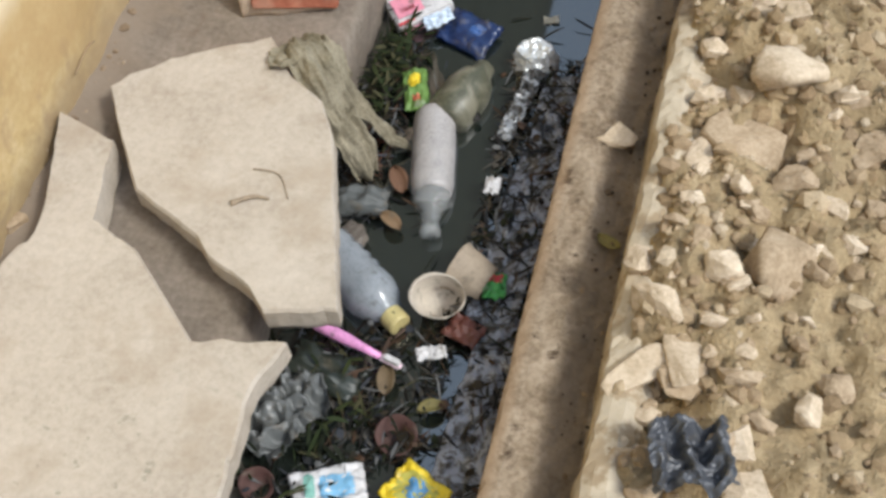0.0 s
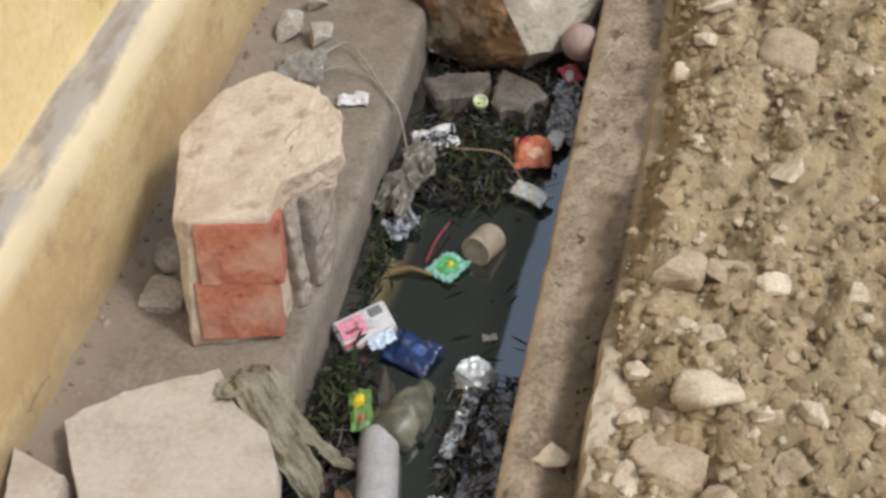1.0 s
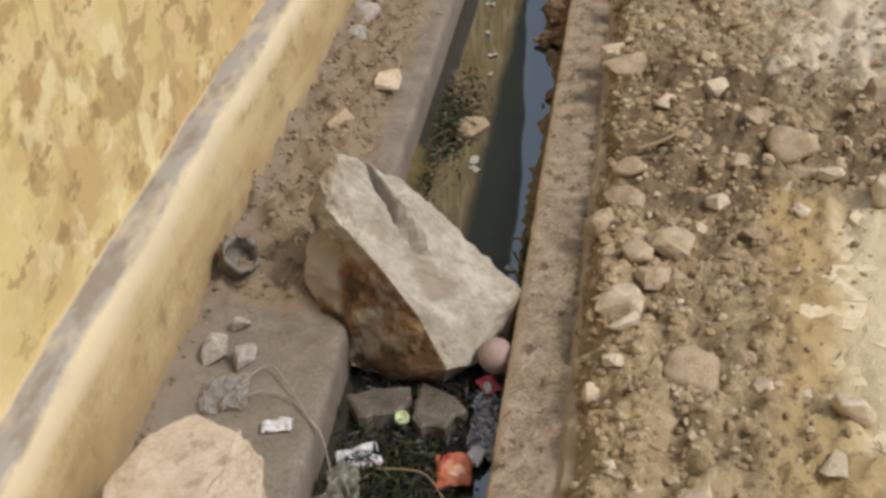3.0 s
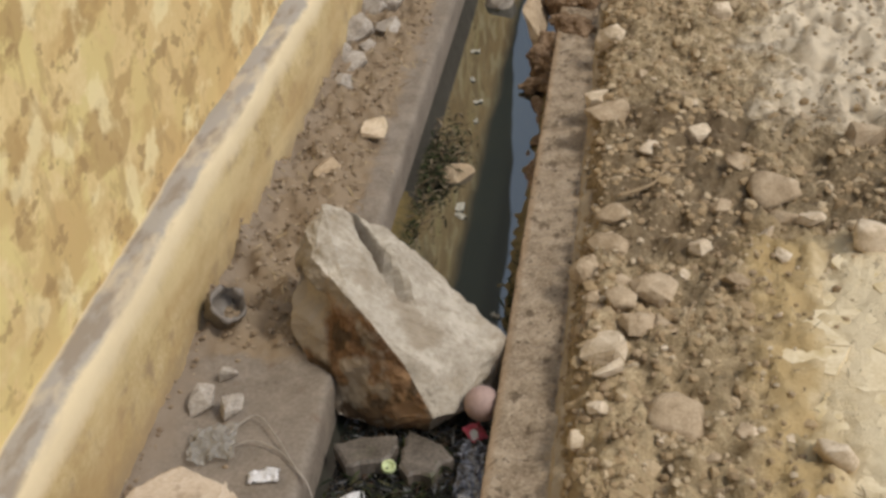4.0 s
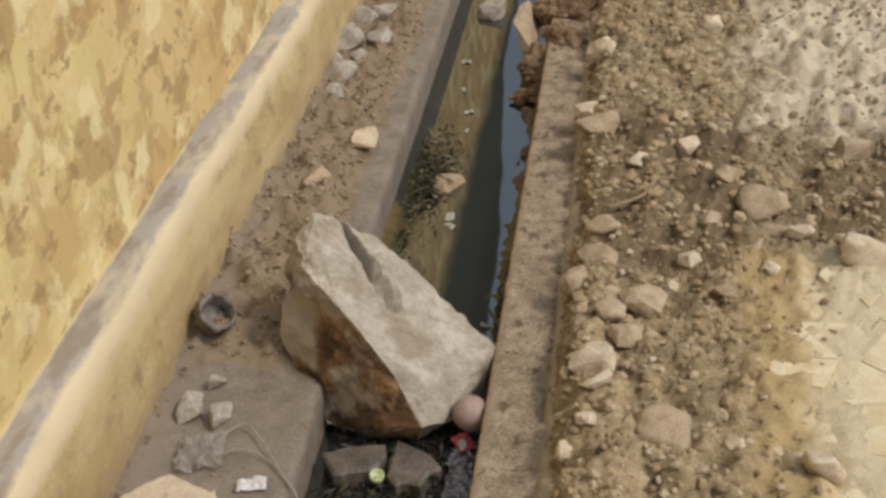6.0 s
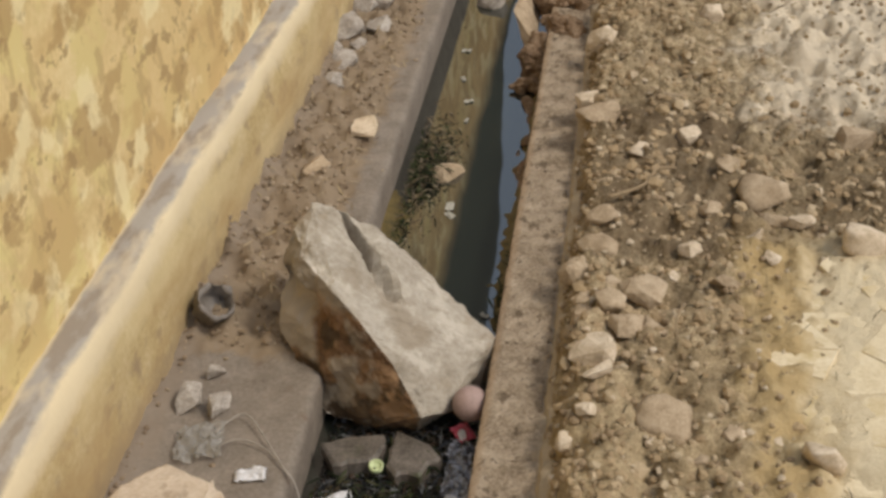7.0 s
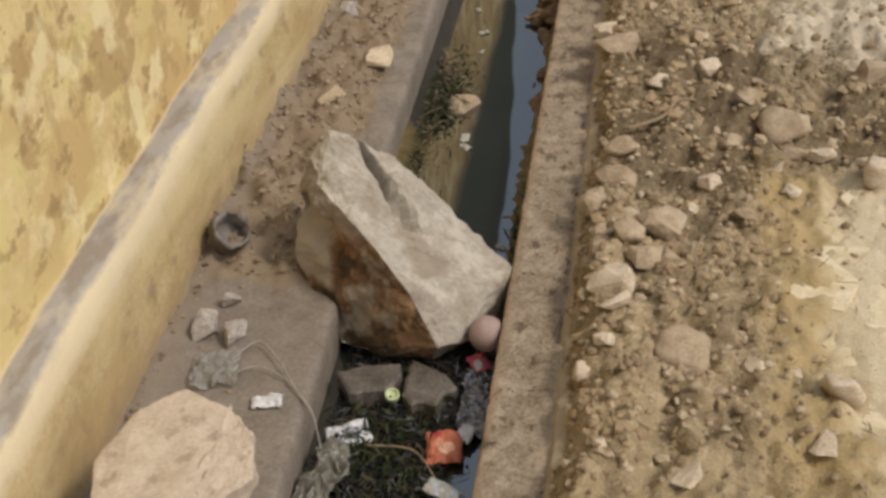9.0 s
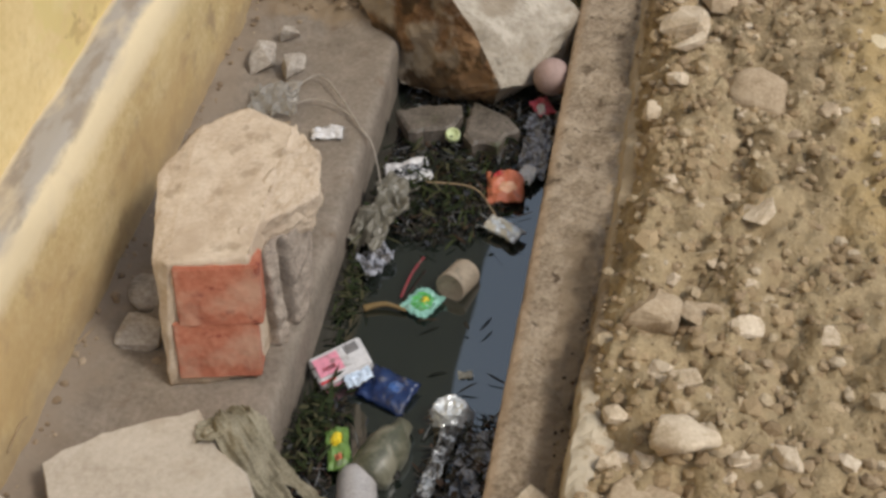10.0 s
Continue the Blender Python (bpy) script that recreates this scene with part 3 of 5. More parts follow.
carve(recess, (-0.336, 1.325, 0.0), (-0.330, 1.345, 0.18), (0.010, 0.009), (0.030, 0.030), (-0.8, 0.5, 0.0))
carve(recess, (-0.312, 1.365, 0.0), (-0.306, 1.385, 0.18), (0.010, 0.010), (0.034, 0.034), (-0.9, 0.3, 0.0))
part("mortar_core", recess, GREY_SHADED_MORTAR, masonry, "grey crumbling mortar under the overhang, darkened for its shade", True)
u, v = Vector((0.113, 0.038, 0)).normalized(), Vector((0.02, 0.05, 0.197)).normalized()
face = Matrix((u, v, u.cross(v))).transposed().to_4x4()
for k in range(2):
    bm = bmesh.new()
    bmesh.ops.create_cube(bm, size=1.0, matrix=Matrix.Diagonal((0.115, 0.0925, 0.05, 1)))
    bmesh.ops.bevel(bm, geom=bm.edges[:], offset=0.0022, segments=2, affect="EDGES")
    roughened(bm, 0.08, 20 + k, 4, 0.012, 4.0, 0.1)
    spot = Vector((-0.460, 1.240, 0)) + u * (0.0695 + 0.001 * k) + v * (0.058 + 0.0885 * k) + u.cross(v) * (-0.0145 + 0.0012 * k)
    part("brick", bm, BRICK, masonry, "worn red brick end", False, Matrix.Translation(spot) @ face)

# ---- loose stones ----
STONE_KINDS = [
    ("pale angular limestone lump lying on dry soil", STONE),
    ("earth-coloured broken stone half sunk in soil", BROWN_STONE),
]


def loose_stone(x, y, w, l, kind, seed, z=None, high=0.62, name="stone", label=None, group="stones on the soil", turn=None):
    rnd = random.Random(seed)
    text, mat = STONE_KINDS[kind]
    size = min(w, l)
    h = size * high * rnd.uniform(0.85, 1.15)
    l = max(w * 0.75, l - 0.45 * h)
    bm = rough_block(w * 1.12, l * 1.1, h * 1.25, seed, 2, 0.07, rnd.choice((11, 14, 18)))
    floor = soil(x, y) if z is None else z
    at = pose(x, y, floor + (0.26 if kind != 1 else 0.14) * h, rnd.uniform(-10, 10), rnd.uniform(-10, 10), rnd.uniform(-25, 25) if turn is None else turn)
    return thing(name, bm, mat, label or text, "stone", at, group, smooth=size > 0.05 and rnd.random() < 0.4)


NEAR_STONES = [(0.245, 1.165, 0.08, 0.095), (0.243, 1.258, 0.042, 0.045), (0.16, 1.213, 0.034, 0.04), (0.157, 1.141, 0.036, 0.033), (0.197, 1.153, 0.033, 0.034),
               (0.312, 1.155, 0.03, 0.03), (0.166, 1.051, 0.036, 0.075), (0.309, 1.003, 0.038, 0.04), (0.334, 0.965, 0.036, 0.034), (0.209, 0.899, 0.045, 0.042),
               (0.152, 0.851, 0.066, 0.055), (0.134, 0.72, 0.026, 0.03), (0.156, 0.734, 0.03, 0.03), (0.143, 0.697, 0.028, 0.02), (0.263, 0.667, 0.066, 0.055),
               (0.249, 0.707, 0.05, 0.022), (0.295, 0.859, 0.024, 0.016), (0.124, 0.895, 0.037, 0.06), (0.165, 0.985, 0.026, 0.03), (0.158, 0.888, 0.018, 0.021)]
NEAR_EARTHY = [(0.21, 1.088, 0.095, 0.075), (0.264, 0.922, 0.068, 0.095), (0.173, 0.926, 0.036, 0.036), (0.186, 0.778, 0.046, 0.075), (0.238, 0.779, 0.042, 0.034),
               (0.263, 0.743, 0.036, 0.038), (0.349, 1.104, 0.042, 0.07), (0.244, 0.822, 0.015, 0.016), (0.205, 0.798, 0.017, 0.02), (0.16, 0.766, 0.014, 0.025),
               (0.161, 0.686, 0.022, 0.018), (0.30, 0.92, 0.03, 0.03), (0.27, 1.04, 0.05, 0.04), (0.23, 1.0, 0.03, 0.03), (0.36, 1.04, 0.03, 0.03), (0.33, 0.80, 0.04, 0.05)]
MID_STONES = [(0.327, 1.611, 0.05, 0.085), (0.315, 1.385, 0.052, 0.046), (0.268, 1.521, 0.02, 0.03), (0.213, 1.464, 0.028, 0.035), (0.2, 1.668, 0.021, 0.03),
              (0.303, 1.842, 0.022, 0.03), (0.16, 1.853, 0.042, 0.06), (0.424, 1.382, 0.032, 0.05), (0.371, 1.172, 0.044, 0.04), (0.313, 1.156, 0.024, 0.034),
              (0.15, 1.772, 0.026, 0.04), (0.451, 1.891, 0.034, 0.05), (0.441, 1.19, 0.034, 0.026), (0.195, 1.885, 0.036, 0.04), (0.511, 1.893, 0.026, 0.03),
              (0.572, 1.834, 0.07, 0.085), (0.197, 2.067, 0.085, 0.14)]
MID_EARTHY = [(0.256, 1.399, 0.06, 0.06), (0.195, 1.386, 0.09, 0.08), (0.325, 1.902, 0.115, 0.11), (0.434, 1.877, 0.036, 0.05), (0.17, 2.194, 0.06, 0.075), (0.223, 2.203, 0.064, 0.08),
              (0.255, 2.142, 0.064, 0.08), (0.301, 2.151, 0.042, 0.08), (0.285, 2.248, 0.095, 0.12), (0.153, 2.334, 0.068, 0.085), (0.189, 2.403, 0.092, 0.07),
              (0.197, 2.498, 0.07, 0.07), (0.22, 2.305, 0.076, 0.075), (0.455, 2.322, 0.095, 0.085), (0.17, 2.26, 0.04, 0.05), (0.24, 2.27, 0.05, 0.05)]
FAR_STONES = [(0.374, 2.401, 0.044, 0.055), (0.382, 2.903, 0.058, 0.075), (0.274, 2.789, 0.052, 0.07), (0.149, 3.072, 0.08, 0.09), (0.17, 3.395, 0.08, 0.11), (0.535, 2.409, 0.034, 0.055),
              (0.643, 2.521, 0.046, 0.05), (0.456, 3.59, 0.075, 0.09), (0.712, 2.457, 0.1, 0.11), (0.207, 2.0, 0.06, 0.035), (0.60, 2.55, 0.06, 0.05), (0.50, 2.50, 0.05, 0.05)]
FAR_EARTHY = [(0.529, 2.646, 0.105, 0.17), (0.173, 2.968, 0.105, 0.11), (0.46, 2.70, 0.05, 0.06), (0.55, 2.56, 0.06, 0.05), (0.42, 2.56, 0.05, 0.05), (0.75, 2.9, 0.09, 0.1),
              (0.62, 3.0, 0.05, 0.06), (0.35, 3.1, 0.06, 0.07), (0.25, 3.2, 0.05, 0.06)]
count = 100
for rows, kind in ((NEAR_STONES, 0), (NEAR_EARTHY, 1), (MID_STONES, 0), (MID_EARTHY, 1), (FAR_STONES, 0), (FAR_EARTHY, 1)):
    for x, y, w, l in rows:
        count += 1
        loose_stone(x, y, w, l, kind, count)
few = random.Random(21)
for k in range(46):
    x, y = 0.135 + 0.24 * few.random() ** 1.3, few.uniform(0.62, 1.30)
    w = 0.013 + 0.02 * few.random() ** 2
    loose_stone(x, y, w, w * few.uniform(0.8, 1.4), k % 3 == 0, 700 + k)
for k in range(34):
    x, y = 0.145 + 0.4 * few.random() ** 1.4, few.uniform(1.3, 3.3)
    w = 0.014 + 0.024 * few.random() ** 2
    loose_stone(x, y, w, w * few.uniform(0.8, 1.4), k % 2, 800 + k)
# slivers leaning beside the kerb
for x, y, w, l, turn in ((0.142, 0.775, 0.04, 0.10, -38), (0.182, 0.79, 0.045, 0.085, 20)):
    count += 1
    loose_stone(x, y, w, l, 0, count, label="long pale flake of stone beside the kerb", turn=turn, high=0.5)
loose_stone(0.534, 1.705, 0.055, 0.085, 0, 511, label="pale triangular flake of stone on the soil", turn=35, high=0.4)
RUBBLE = surface("grey_rubble", (0.20, 0.17, 0.14), (0.36, 0.315, 0.265), (0.50, 0.45, 0.39), 24, 160, 0.9, 0.5)
STONE_KINDS.append(("grey lump of rubble on the far ledge", RUBBLE))
loose_stone(0.062, 1.125, 0.046, 0.05, 0, 77, -0.01, label="small yellowish stone lying on the kerb", group="stones on the kerb")
for x, y, w, l in ((-0.543, 1.985, 0.044, 0.125), (-0.488, 1.985, 0.042, 0.115), (-0.515, 2.07, 0.040, 0.05)):
    count += 1
    loose_stone(x, y, w, l, 2, count, 0.006, 0.85, turn=6, label="small grey-white stone lying on the concrete ledge", group="stones on the ledge")
loose_stone(-0.532, 1.318, 0.066, 0.085, 2, 61, 0.0, label="rounded grey stone beside the masonry block", group="stones on the ledge")
loose_stone(-0.57, 1.42, 0.09, 0.13, 2, 62, -0.012, 0.3, label="low dusty lump of rubble against the plinth", group="stones on the ledge")
loose_stone(-0.628, 0.955, 0.042, 0.048, 0, 63, 0.012, label="small white stone between slab and plinth", group="stones on the ledge")
loose_stone(-0.618, 0.858, 0.042, 0.045, 1, 64, 0.012, label="small brown stone between slab and plinth", group="stones on the ledge")
loose_stone(-0.405, 3.01, 0.068, 0.09, 0, 65, 0.02, label="squarish pale stone on earth over the ledge", group="stones on the ledge")
loose_stone(-0.495, 2.82, 0.07, 0.09, 1, 66, 0.02, label="brown stone on earth over the ledge", group="stones on the ledge")
for x, y, w, l in ((-0.575, 3.58, 0.11, 0.16), (-0.555, 3.76, 0.10, 0.14), (-0.545, 3.40, 0.08, 0.11), (-0.54, 3.27, 0.06, 0.08), (-0.485, 3.62, 0.07, 0.11), (-0.50, 3.80, 0.09, 0.1),
                   (-0.59, 3.48, 0.05, 0.07), (-0.52, 3.50, 0.05, 0.06), (-0.56, 3.95, 0.12, 0.14), (-0.60, 3.70, 0.06, 0.08)):
    count += 1
    loose_stone(x, y, w, l, 2, count, 0.02, group="rubble on the ledge")
WET = surface("wet_drain_stone", (0.055, 0.047, 0.036), (0.125, 0.105, 0.085), (0.20, 0.168, 0.138), 22, 150, 0.5, 0.4, stain=(0.075, 0.08, 0.04), stain_size=20)
STONE_KINDS.append(("flat grey-pink stone lying in the drain", WET))
thing("stone", prism([(-0.305, 1.972), (-0.25, 1.995), (-0.185, 2.0), (-0.178, 1.972), (-0.20, 1.925), (-0.268, 1.912)], -0.115, -0.068, 41, 0.008, inset=0.008), WET, "flat grey-pink slab of stone lying in the drain", "stone", group="stones in the drain")
thing("stone", prism([(-0.168, 2.02), (-0.10, 1.985), (-0.072, 1.948), (-0.10, 1.905), (-0.15, 1.895), (-0.172, 1.925)], -0.118, -0.074, 44, 0.008, inset=0.008), WET, "flat greenish-grey mossy stone lying in the drain", "stone", group="stones in the drain")
loose_stone(-0.247, 0.99, 0.042, 0.06, 3, 33, -0.105, 0.6, label="pale wet stone lying in the drain", group="stones in the drain")
loose_stone(-0.21, 3.02, 0.07, 0.12, 1, 34, -0.115, 0.6, label="brown stone in weeds at the water's edge", group="stones in the drain")
loose_stone(-0.21, 4.10, 0.10, 0.14, 2, 35, -0.115, 0.8, label="grey stone lying in far drain water", group="stones in the drain")
FALLEN = surface("brown_earth_lump", (0.09, 0.055, 0.03), (0.20, 0.13, 0.075), (0.34, 0.25, 0.165), 14, 120, 0.95, 0.6)
STONE_KINDS.append(("brown lump of fallen earth and stone at the kerb", FALLEN))
thing("stone", rough_block(0.10, 0.34, 0.15, 97, 4, 0.05, 12), BROWN_STONE, "long tan block of stone fallen from the kerb", "stone", pose(-0.080, 3.80, -0.035, 8, -14, -8), "fallen stone")
for k, (x, y, z, w, l, h) in enumerate(((-0.02, 3.60, -0.07, 0.12, 0.22, 0.13), (0.045, 3.66, 0.0, 0.10, 0.20, 0.06), (0.03, 3.86, 0.0, 0.14, 0.24, 0.10), (-0.03, 3.48, -0.10, 0.08, 0.14, 0.07))):
    thing("fallen_earth", rough_block(w, l, h, 90 + k, 4, 0.22, 20), FALLEN, "brown lump of fallen earth at the broken kerb", "earth", pose(x, y, z, 0, 0, 30 * k), "fallen earth")
for k in range(9):
    y = 2.95 + 0.085 * k
    loose_stone(-0.018 - 0.008 * (k % 3), y, 0.026 + 0.012 * (k % 2), 0.13, 4, 400 + k, -0.117, 0.5, name="fallen_earth", label="small brown lump of mud along the water's edge",
                group="mud at the kerb")


# ---- fine stuff: clods, gravel, litter ----
def per_island(name, tones, rough=0.9, spec=0.3):
    m = bpy.data.materials.new(name)
    m.use_nodes = True
    n, l = m.node_tree.nodes, m.node_tree.links
    g = n.new("ShaderNodeNewGeometry")
    r = n.new("ShaderNodeValToRGB")
    r.color_ramp.interpolation = "CONSTANT"
    for k, c in enumerate(tones):
        e = r.color_ramp.elements[k] if k < 2 else r.color_ramp.elements.new(k / len(tones))
        e.position, e.color = k / len(tones), (*c, 1)
    l.new(g.outputs["Random Per Island"], r.inputs[0])
    t = n.new("ShaderNodeTexNoise")
    t.inputs["Scale"].default_value = 260
    mx = n.new("ShaderNodeMix")
    mx.data_type, mx.blend_type = "RGBA", "MULTIPLY"
    mx.inputs["Factor"].default_value = 0.6
    l.new(r.outputs[0], mx.inputs["A"])
    l.new(t.outputs["Fac"], mx.inputs["B"])
    gain = n.new("ShaderNodeMix")
    gain.data_type, gain.blend_type = "RGBA", "MULTIPLY"
    gain.inputs["Factor"].default_value = 1.0
    gain.inputs["B"].default_value = (1.35, 1.35, 1.35, 1)
    gain.clamp_result = False
    l.new(mx.outputs["Result"], gain.inputs["A"])
    l.new(gain.outputs["Result"], n["Principled BSDF"].inputs["Base Color"])
    n["Principled BSDF"].inputs["Roughness"].default_value = rough
    n["Principled BSDF"].inputs["Specular IOR Level"].default_value = spec
    return m


def scattered(name, spots, mat, label, category):
    """Many small angular grains in one mesh; spots gives (x, y, z, size)."""
    rnd = random.Random(len(name))
    t = (1 + 5 ** 0.5) / 2
    ico = [Vector(p).normalized() for p in ((-1, t, 0), (1, t, 0), (-1, -t, 0), (1, -t, 0), (0, -1, t), (0, 1, t), (0, -1, -t), (0, 1, -t), (t, 0, -1), (t, 0, 1), (-t, 0, -1), (-t, 0, 1))]
    tri = [(0, 11, 5), (0, 5, 1), (0, 1, 7), (0, 7, 10), (0, 10, 11), (1, 5, 9), (5, 11, 4), (11, 10, 2), (10, 7, 6), (7, 1, 8), (3, 9, 4), (3, 4, 2), (3, 2, 6), (3, 6, 8), (3, 8, 9),
           (4, 9, 5), (2, 4, 11), (6, 2, 10), (8, 6, 7), (9, 8, 1)]
    verts, faces = [], []
    for x, y, z, s in spots:
        n0, turn = len(verts), Euler((rnd.uniform(0, 6), rnd.uniform(0, 6), rnd.uniform(0, 6))).to_matrix()
        sx, sy, sz = rnd.uniform(0.7, 1.2), rnd.uniform(0.7, 1.2), rnd.uniform(0.5, 0.9)
        for p in ico:
            q = turn @ (p * rnd.uniform(0.75, 1.15))
            verts.append((x + q.x * s * sx, y + q.y * s * sy, z + q.z * s * sz))
        faces += [(a + n0, b + n0, c + n0) for a, b, c in tri]
    me = bpy.data.meshes.new(name)
    me.from_pydata(verts, [], faces)
    me.materials.append(mat)
    return tagged(new(name, me), label, category, kind="stuff")


rnd = random.Random(11)
CLOD_TONES = [(0.34, 0.248, 0.14), (0.29, 0.208, 0.115), (0.39, 0.29, 0.175), (0.46, 0.36, 0.23), (0.32, 0.232, 0.135), (0.26, 0.183, 0.102), (0.52, 0.42, 0.29), (0.33, 0.24, 0.145)]
spots = []
while len(spots) < 11000:
    x, y = 0.125 + 0.85 * rnd.random() ** 1.3, 0.5 + 3.4 * rnd.random() ** 1.25
    mud = math.exp(-(((x - 0.76) / 0.23) ** 2 + ((y - 2.05) / 0.42) ** 2) ** 2)
    if rnd.random() < 0.95 * mud or fbm(x * 4, y * 4, 12) < -0.35 + 0.5 * rnd.random() - 0.3:
        continue
    pale = x > 0.36 and 2.7 < y < 3.6 or x > 0.5 and 1.6 < y < 2.5
    if pale and rnd.random() < 0.6:
        continue
    s = 0.0014 + 0.0095 * rnd.random() ** 4.0
    if y < 1.35 and rnd.random() < 0.35:
        s *= 1.35
    spots.append((x, y, soil(x, y) + 0.25 * s, s))
scattered("gravel", spots, per_island("clod_tones", CLOD_TONES), "loose brown clods and gravel on dry soil", "gravel")
spots = []
while len(spots) < 2700:
    x, y = 0.15 + 0.85 * rnd.random() ** 1.15, 0.95 + 2.9 * rnd.random()
    mud = math.exp(-(((x - 0.76) / 0.23) ** 2 + ((y - 2.05) / 0.42) ** 2) ** 2)
    if rnd.random() < 1.1 * mud or fbm(x * 6, y * 6, 21) < 0.25 - 0.7 * rnd.random():
        continue
    if x > 0.48 and (1.55 < y < 2.5 or y > 2.95) and rnd.random() < 0.85 or y < 1.7 and rnd.random() < 0.4:
        continue
    s = 0.006 + 0.014 * rnd.random() ** 2.2
    spots.append((x, y, soil(x, y) - 0.38 * s, s))
scattered("earth_clods", spots, per_island("earth_clod_tones", [(0.41, 0.30, 0.17), (0.36, 0.26, 0.145), (0.45, 0.34, 0.205), (0.33, 0.235, 0.13), (0.39, 0.285, 0.16), (0.50, 0.39, 0.25)]),
          "crumbled brown clods of earth on trampled soil", "earth")
spots = []
while len(spots) < 3600:
    x, y = rnd.uniform(-0.635, -0.31), rnd.uniform(0.9, 4.2)
    earth = y > 2.15 and x < -0.40 + 0.07 * fbm(y * 5, 1)
    corner = x < -0.585
    if not earth and not (corner and rnd.random() < 0.5) and rnd.random() > 0.02:
        continue
    s = 0.0015 + 0.0065 * rnd.random() ** 3
    spots.append((x, y, bench_rough(x, y, 0)[1] + 0.2 * s, s))
scattered("earth_crumbs", spots, per_island("crumb_tones", [(0.27, 0.20, 0.13), (0.24, 0.175, 0.11), (0.31, 0.24, 0.16), (0.36, 0.285, 0.20), (0.22, 0.16, 0.105)]),
          "loose earth crumbs on the concrete ledge", "earth")
spots = []
while len(spots) < 700:
    x, y = rnd.uniform(0.045, 0.115), rnd.uniform(0.5, 3.7)
    if y > 1.7 and rnd.random() < 0.5:
        continue
    s = 0.001 + 0.0035 * rnd.random() ** 2
    spots.append((x, y, -0.008 + 0.3 * s, s))
scattered("kerb_grit", spots, per_island("grit_tones", [(0.08, 0.05, 0.03), (0.15, 0.10, 0.055), (0.26, 0.18, 0.10), (0.05, 0.035, 0.022)]), "dark grit and dirt on the kerb", "grit")


def flakes(name, spots, mat, label, category, kind="stuff"):
    """Bits of leaf, straw and film in one mesh; spots gives (x, y, z, length, width)."""
    rnd = random.Random(len(name) + 5)
    verts, faces = [], []
    for x, y, z, l, w in spots:
        turn = Euler((rnd.gauss(0, 0.35), rnd.gauss(0, 0.35), rnd.uniform(0, 6.28))).to_matrix()
        n0, bend = len(verts), rnd.uniform(-0.25, 0.25)
        for px, py, pz in ((-0.5, 0, 0), (-0.2, 0.5, 0.1), (-0.2, -0.5, 0.1), (0.2, 0.45, 0.12), (0.2, -0.45, 0.12), (0.5, 0.05, -0.05)):
            q = turn @ Vector((px * l, py * w + bend * l * (0.25 - px * px), pz * min(l, w) * 2))
            verts.append((x + q.x, y + q.y, z + q.z))
        faces += [(n0, n0 + 2, n0 + 1), (n0 + 1, n0 + 2, n0 + 4, n0 + 3), (n0 + 3, n0 + 4, n0 + 5)]
    me = bpy.data.meshes.new(name)
    me.from_pydata(verts, [], faces)
    me.materials.append(mat)
    return tagged(new(name, me), label, category, kind=kind)


LITTER = per_island("litter_tones", [(0.022, 0.018, 0.011), (0.009, 0.008, 0.006), (0.045, 0.034, 0.020), (0.013, 0.014, 0.015), (0.034, 0.036, 0.042), (0.062, 0.054, 0.043), (0.015, 0.018, 0.007),
                                     (0.061, 0.035, 0.020), (0.137, 0.137, 0.133), (0.011, 0.009, 0.007)], 0.55, 0.18)
spots = []
while len(spots) < 5200:
    x, y = rnd.uniform(-0.298, -0.004), rnd.uniform(0.45, 2.1)
    near = y < 0.88 + 0.05 * fbm(x * 9, y * 9) and fbm(x * 22, y * 22, 4) > -0.12
    strip = x > -0.10 + 0.02 * fbm(y * 8, 4) and 0.88 <= y < 1.33
    weeds = ((x + 0.19) / 0.12) ** 2 + ((y - 1.79) / 0.12) ** 2 < 1
    front = 1.86 < y < 2.08
    side = x < -0.235 and y < 1.33
    if y < 0.86 and x < -0.225 and rnd.random() < 0.85:
        continue
    if not (near or strip or weeds or front or side) and rnd.random() > 0.012:
        continue
    thin = rnd.random() < 0.8
    l = rnd.uniform(0.012, 0.05) if thin else rnd.uniform(0.005, 0.018)
    spots.append((x, y, WATER_Z + rnd.uniform(0.001, 0.016), l, rnd.uniform(0.0009, 0.0045) if thin else l * rnd.uniform(0.3, 0.8)))
flakes("floating_litter", spots, LITTER, "wet leaves, straw and scraps floating on drain water", "litter")
WEED = per_island("weed_tones", [(0.016, 0.022, 0.009), (0.025, 0.035, 0.012), (0.040, 0.048, 0.017), (0.014, 0.017, 0.009), (0.065, 0.061, 0.029)], 0.7, 0.12)
spots = []
for cx, cy, rx, ry, n in ((-0.19, 1.80, 0.09, 0.09, 420), (-0.275, 1.28, 0.03, 0.08, 260), (-0.285, 1.56, 0.02, 0.10, 120), (-0.27, 3.05, 0.05, 0.14, 420), (-0.285, 2.72, 0.015, 0.12, 50),
                          (-0.13, 1.96, 0.05, 0.05, 120), (-0.22, 0.72, 0.07, 0.1, 120), (-0.02, 2.45, 0.012, 0.16, 60)):
    for _ in range(n):
        spots.append((max(-0.298, min(-0.004, rnd.gauss(cx, rx * 0.6))), rnd.gauss(cy, ry * 0.6), WATER_Z + rnd.uniform(0.0, 0.03), rnd.uniform(0.012, 0.045), rnd.uniform(0.0015, 0.006)))
flakes("water_weed", spots, WEED, "dark green weed and scum in the drain", "weed")
STRAW = per_island("straw_tones", [(0.34, 0.26, 0.14), (0.22, 0.16, 0.09), (0.42, 0.33, 0.20), (0.16, 0.11, 0.065)])
spots = []
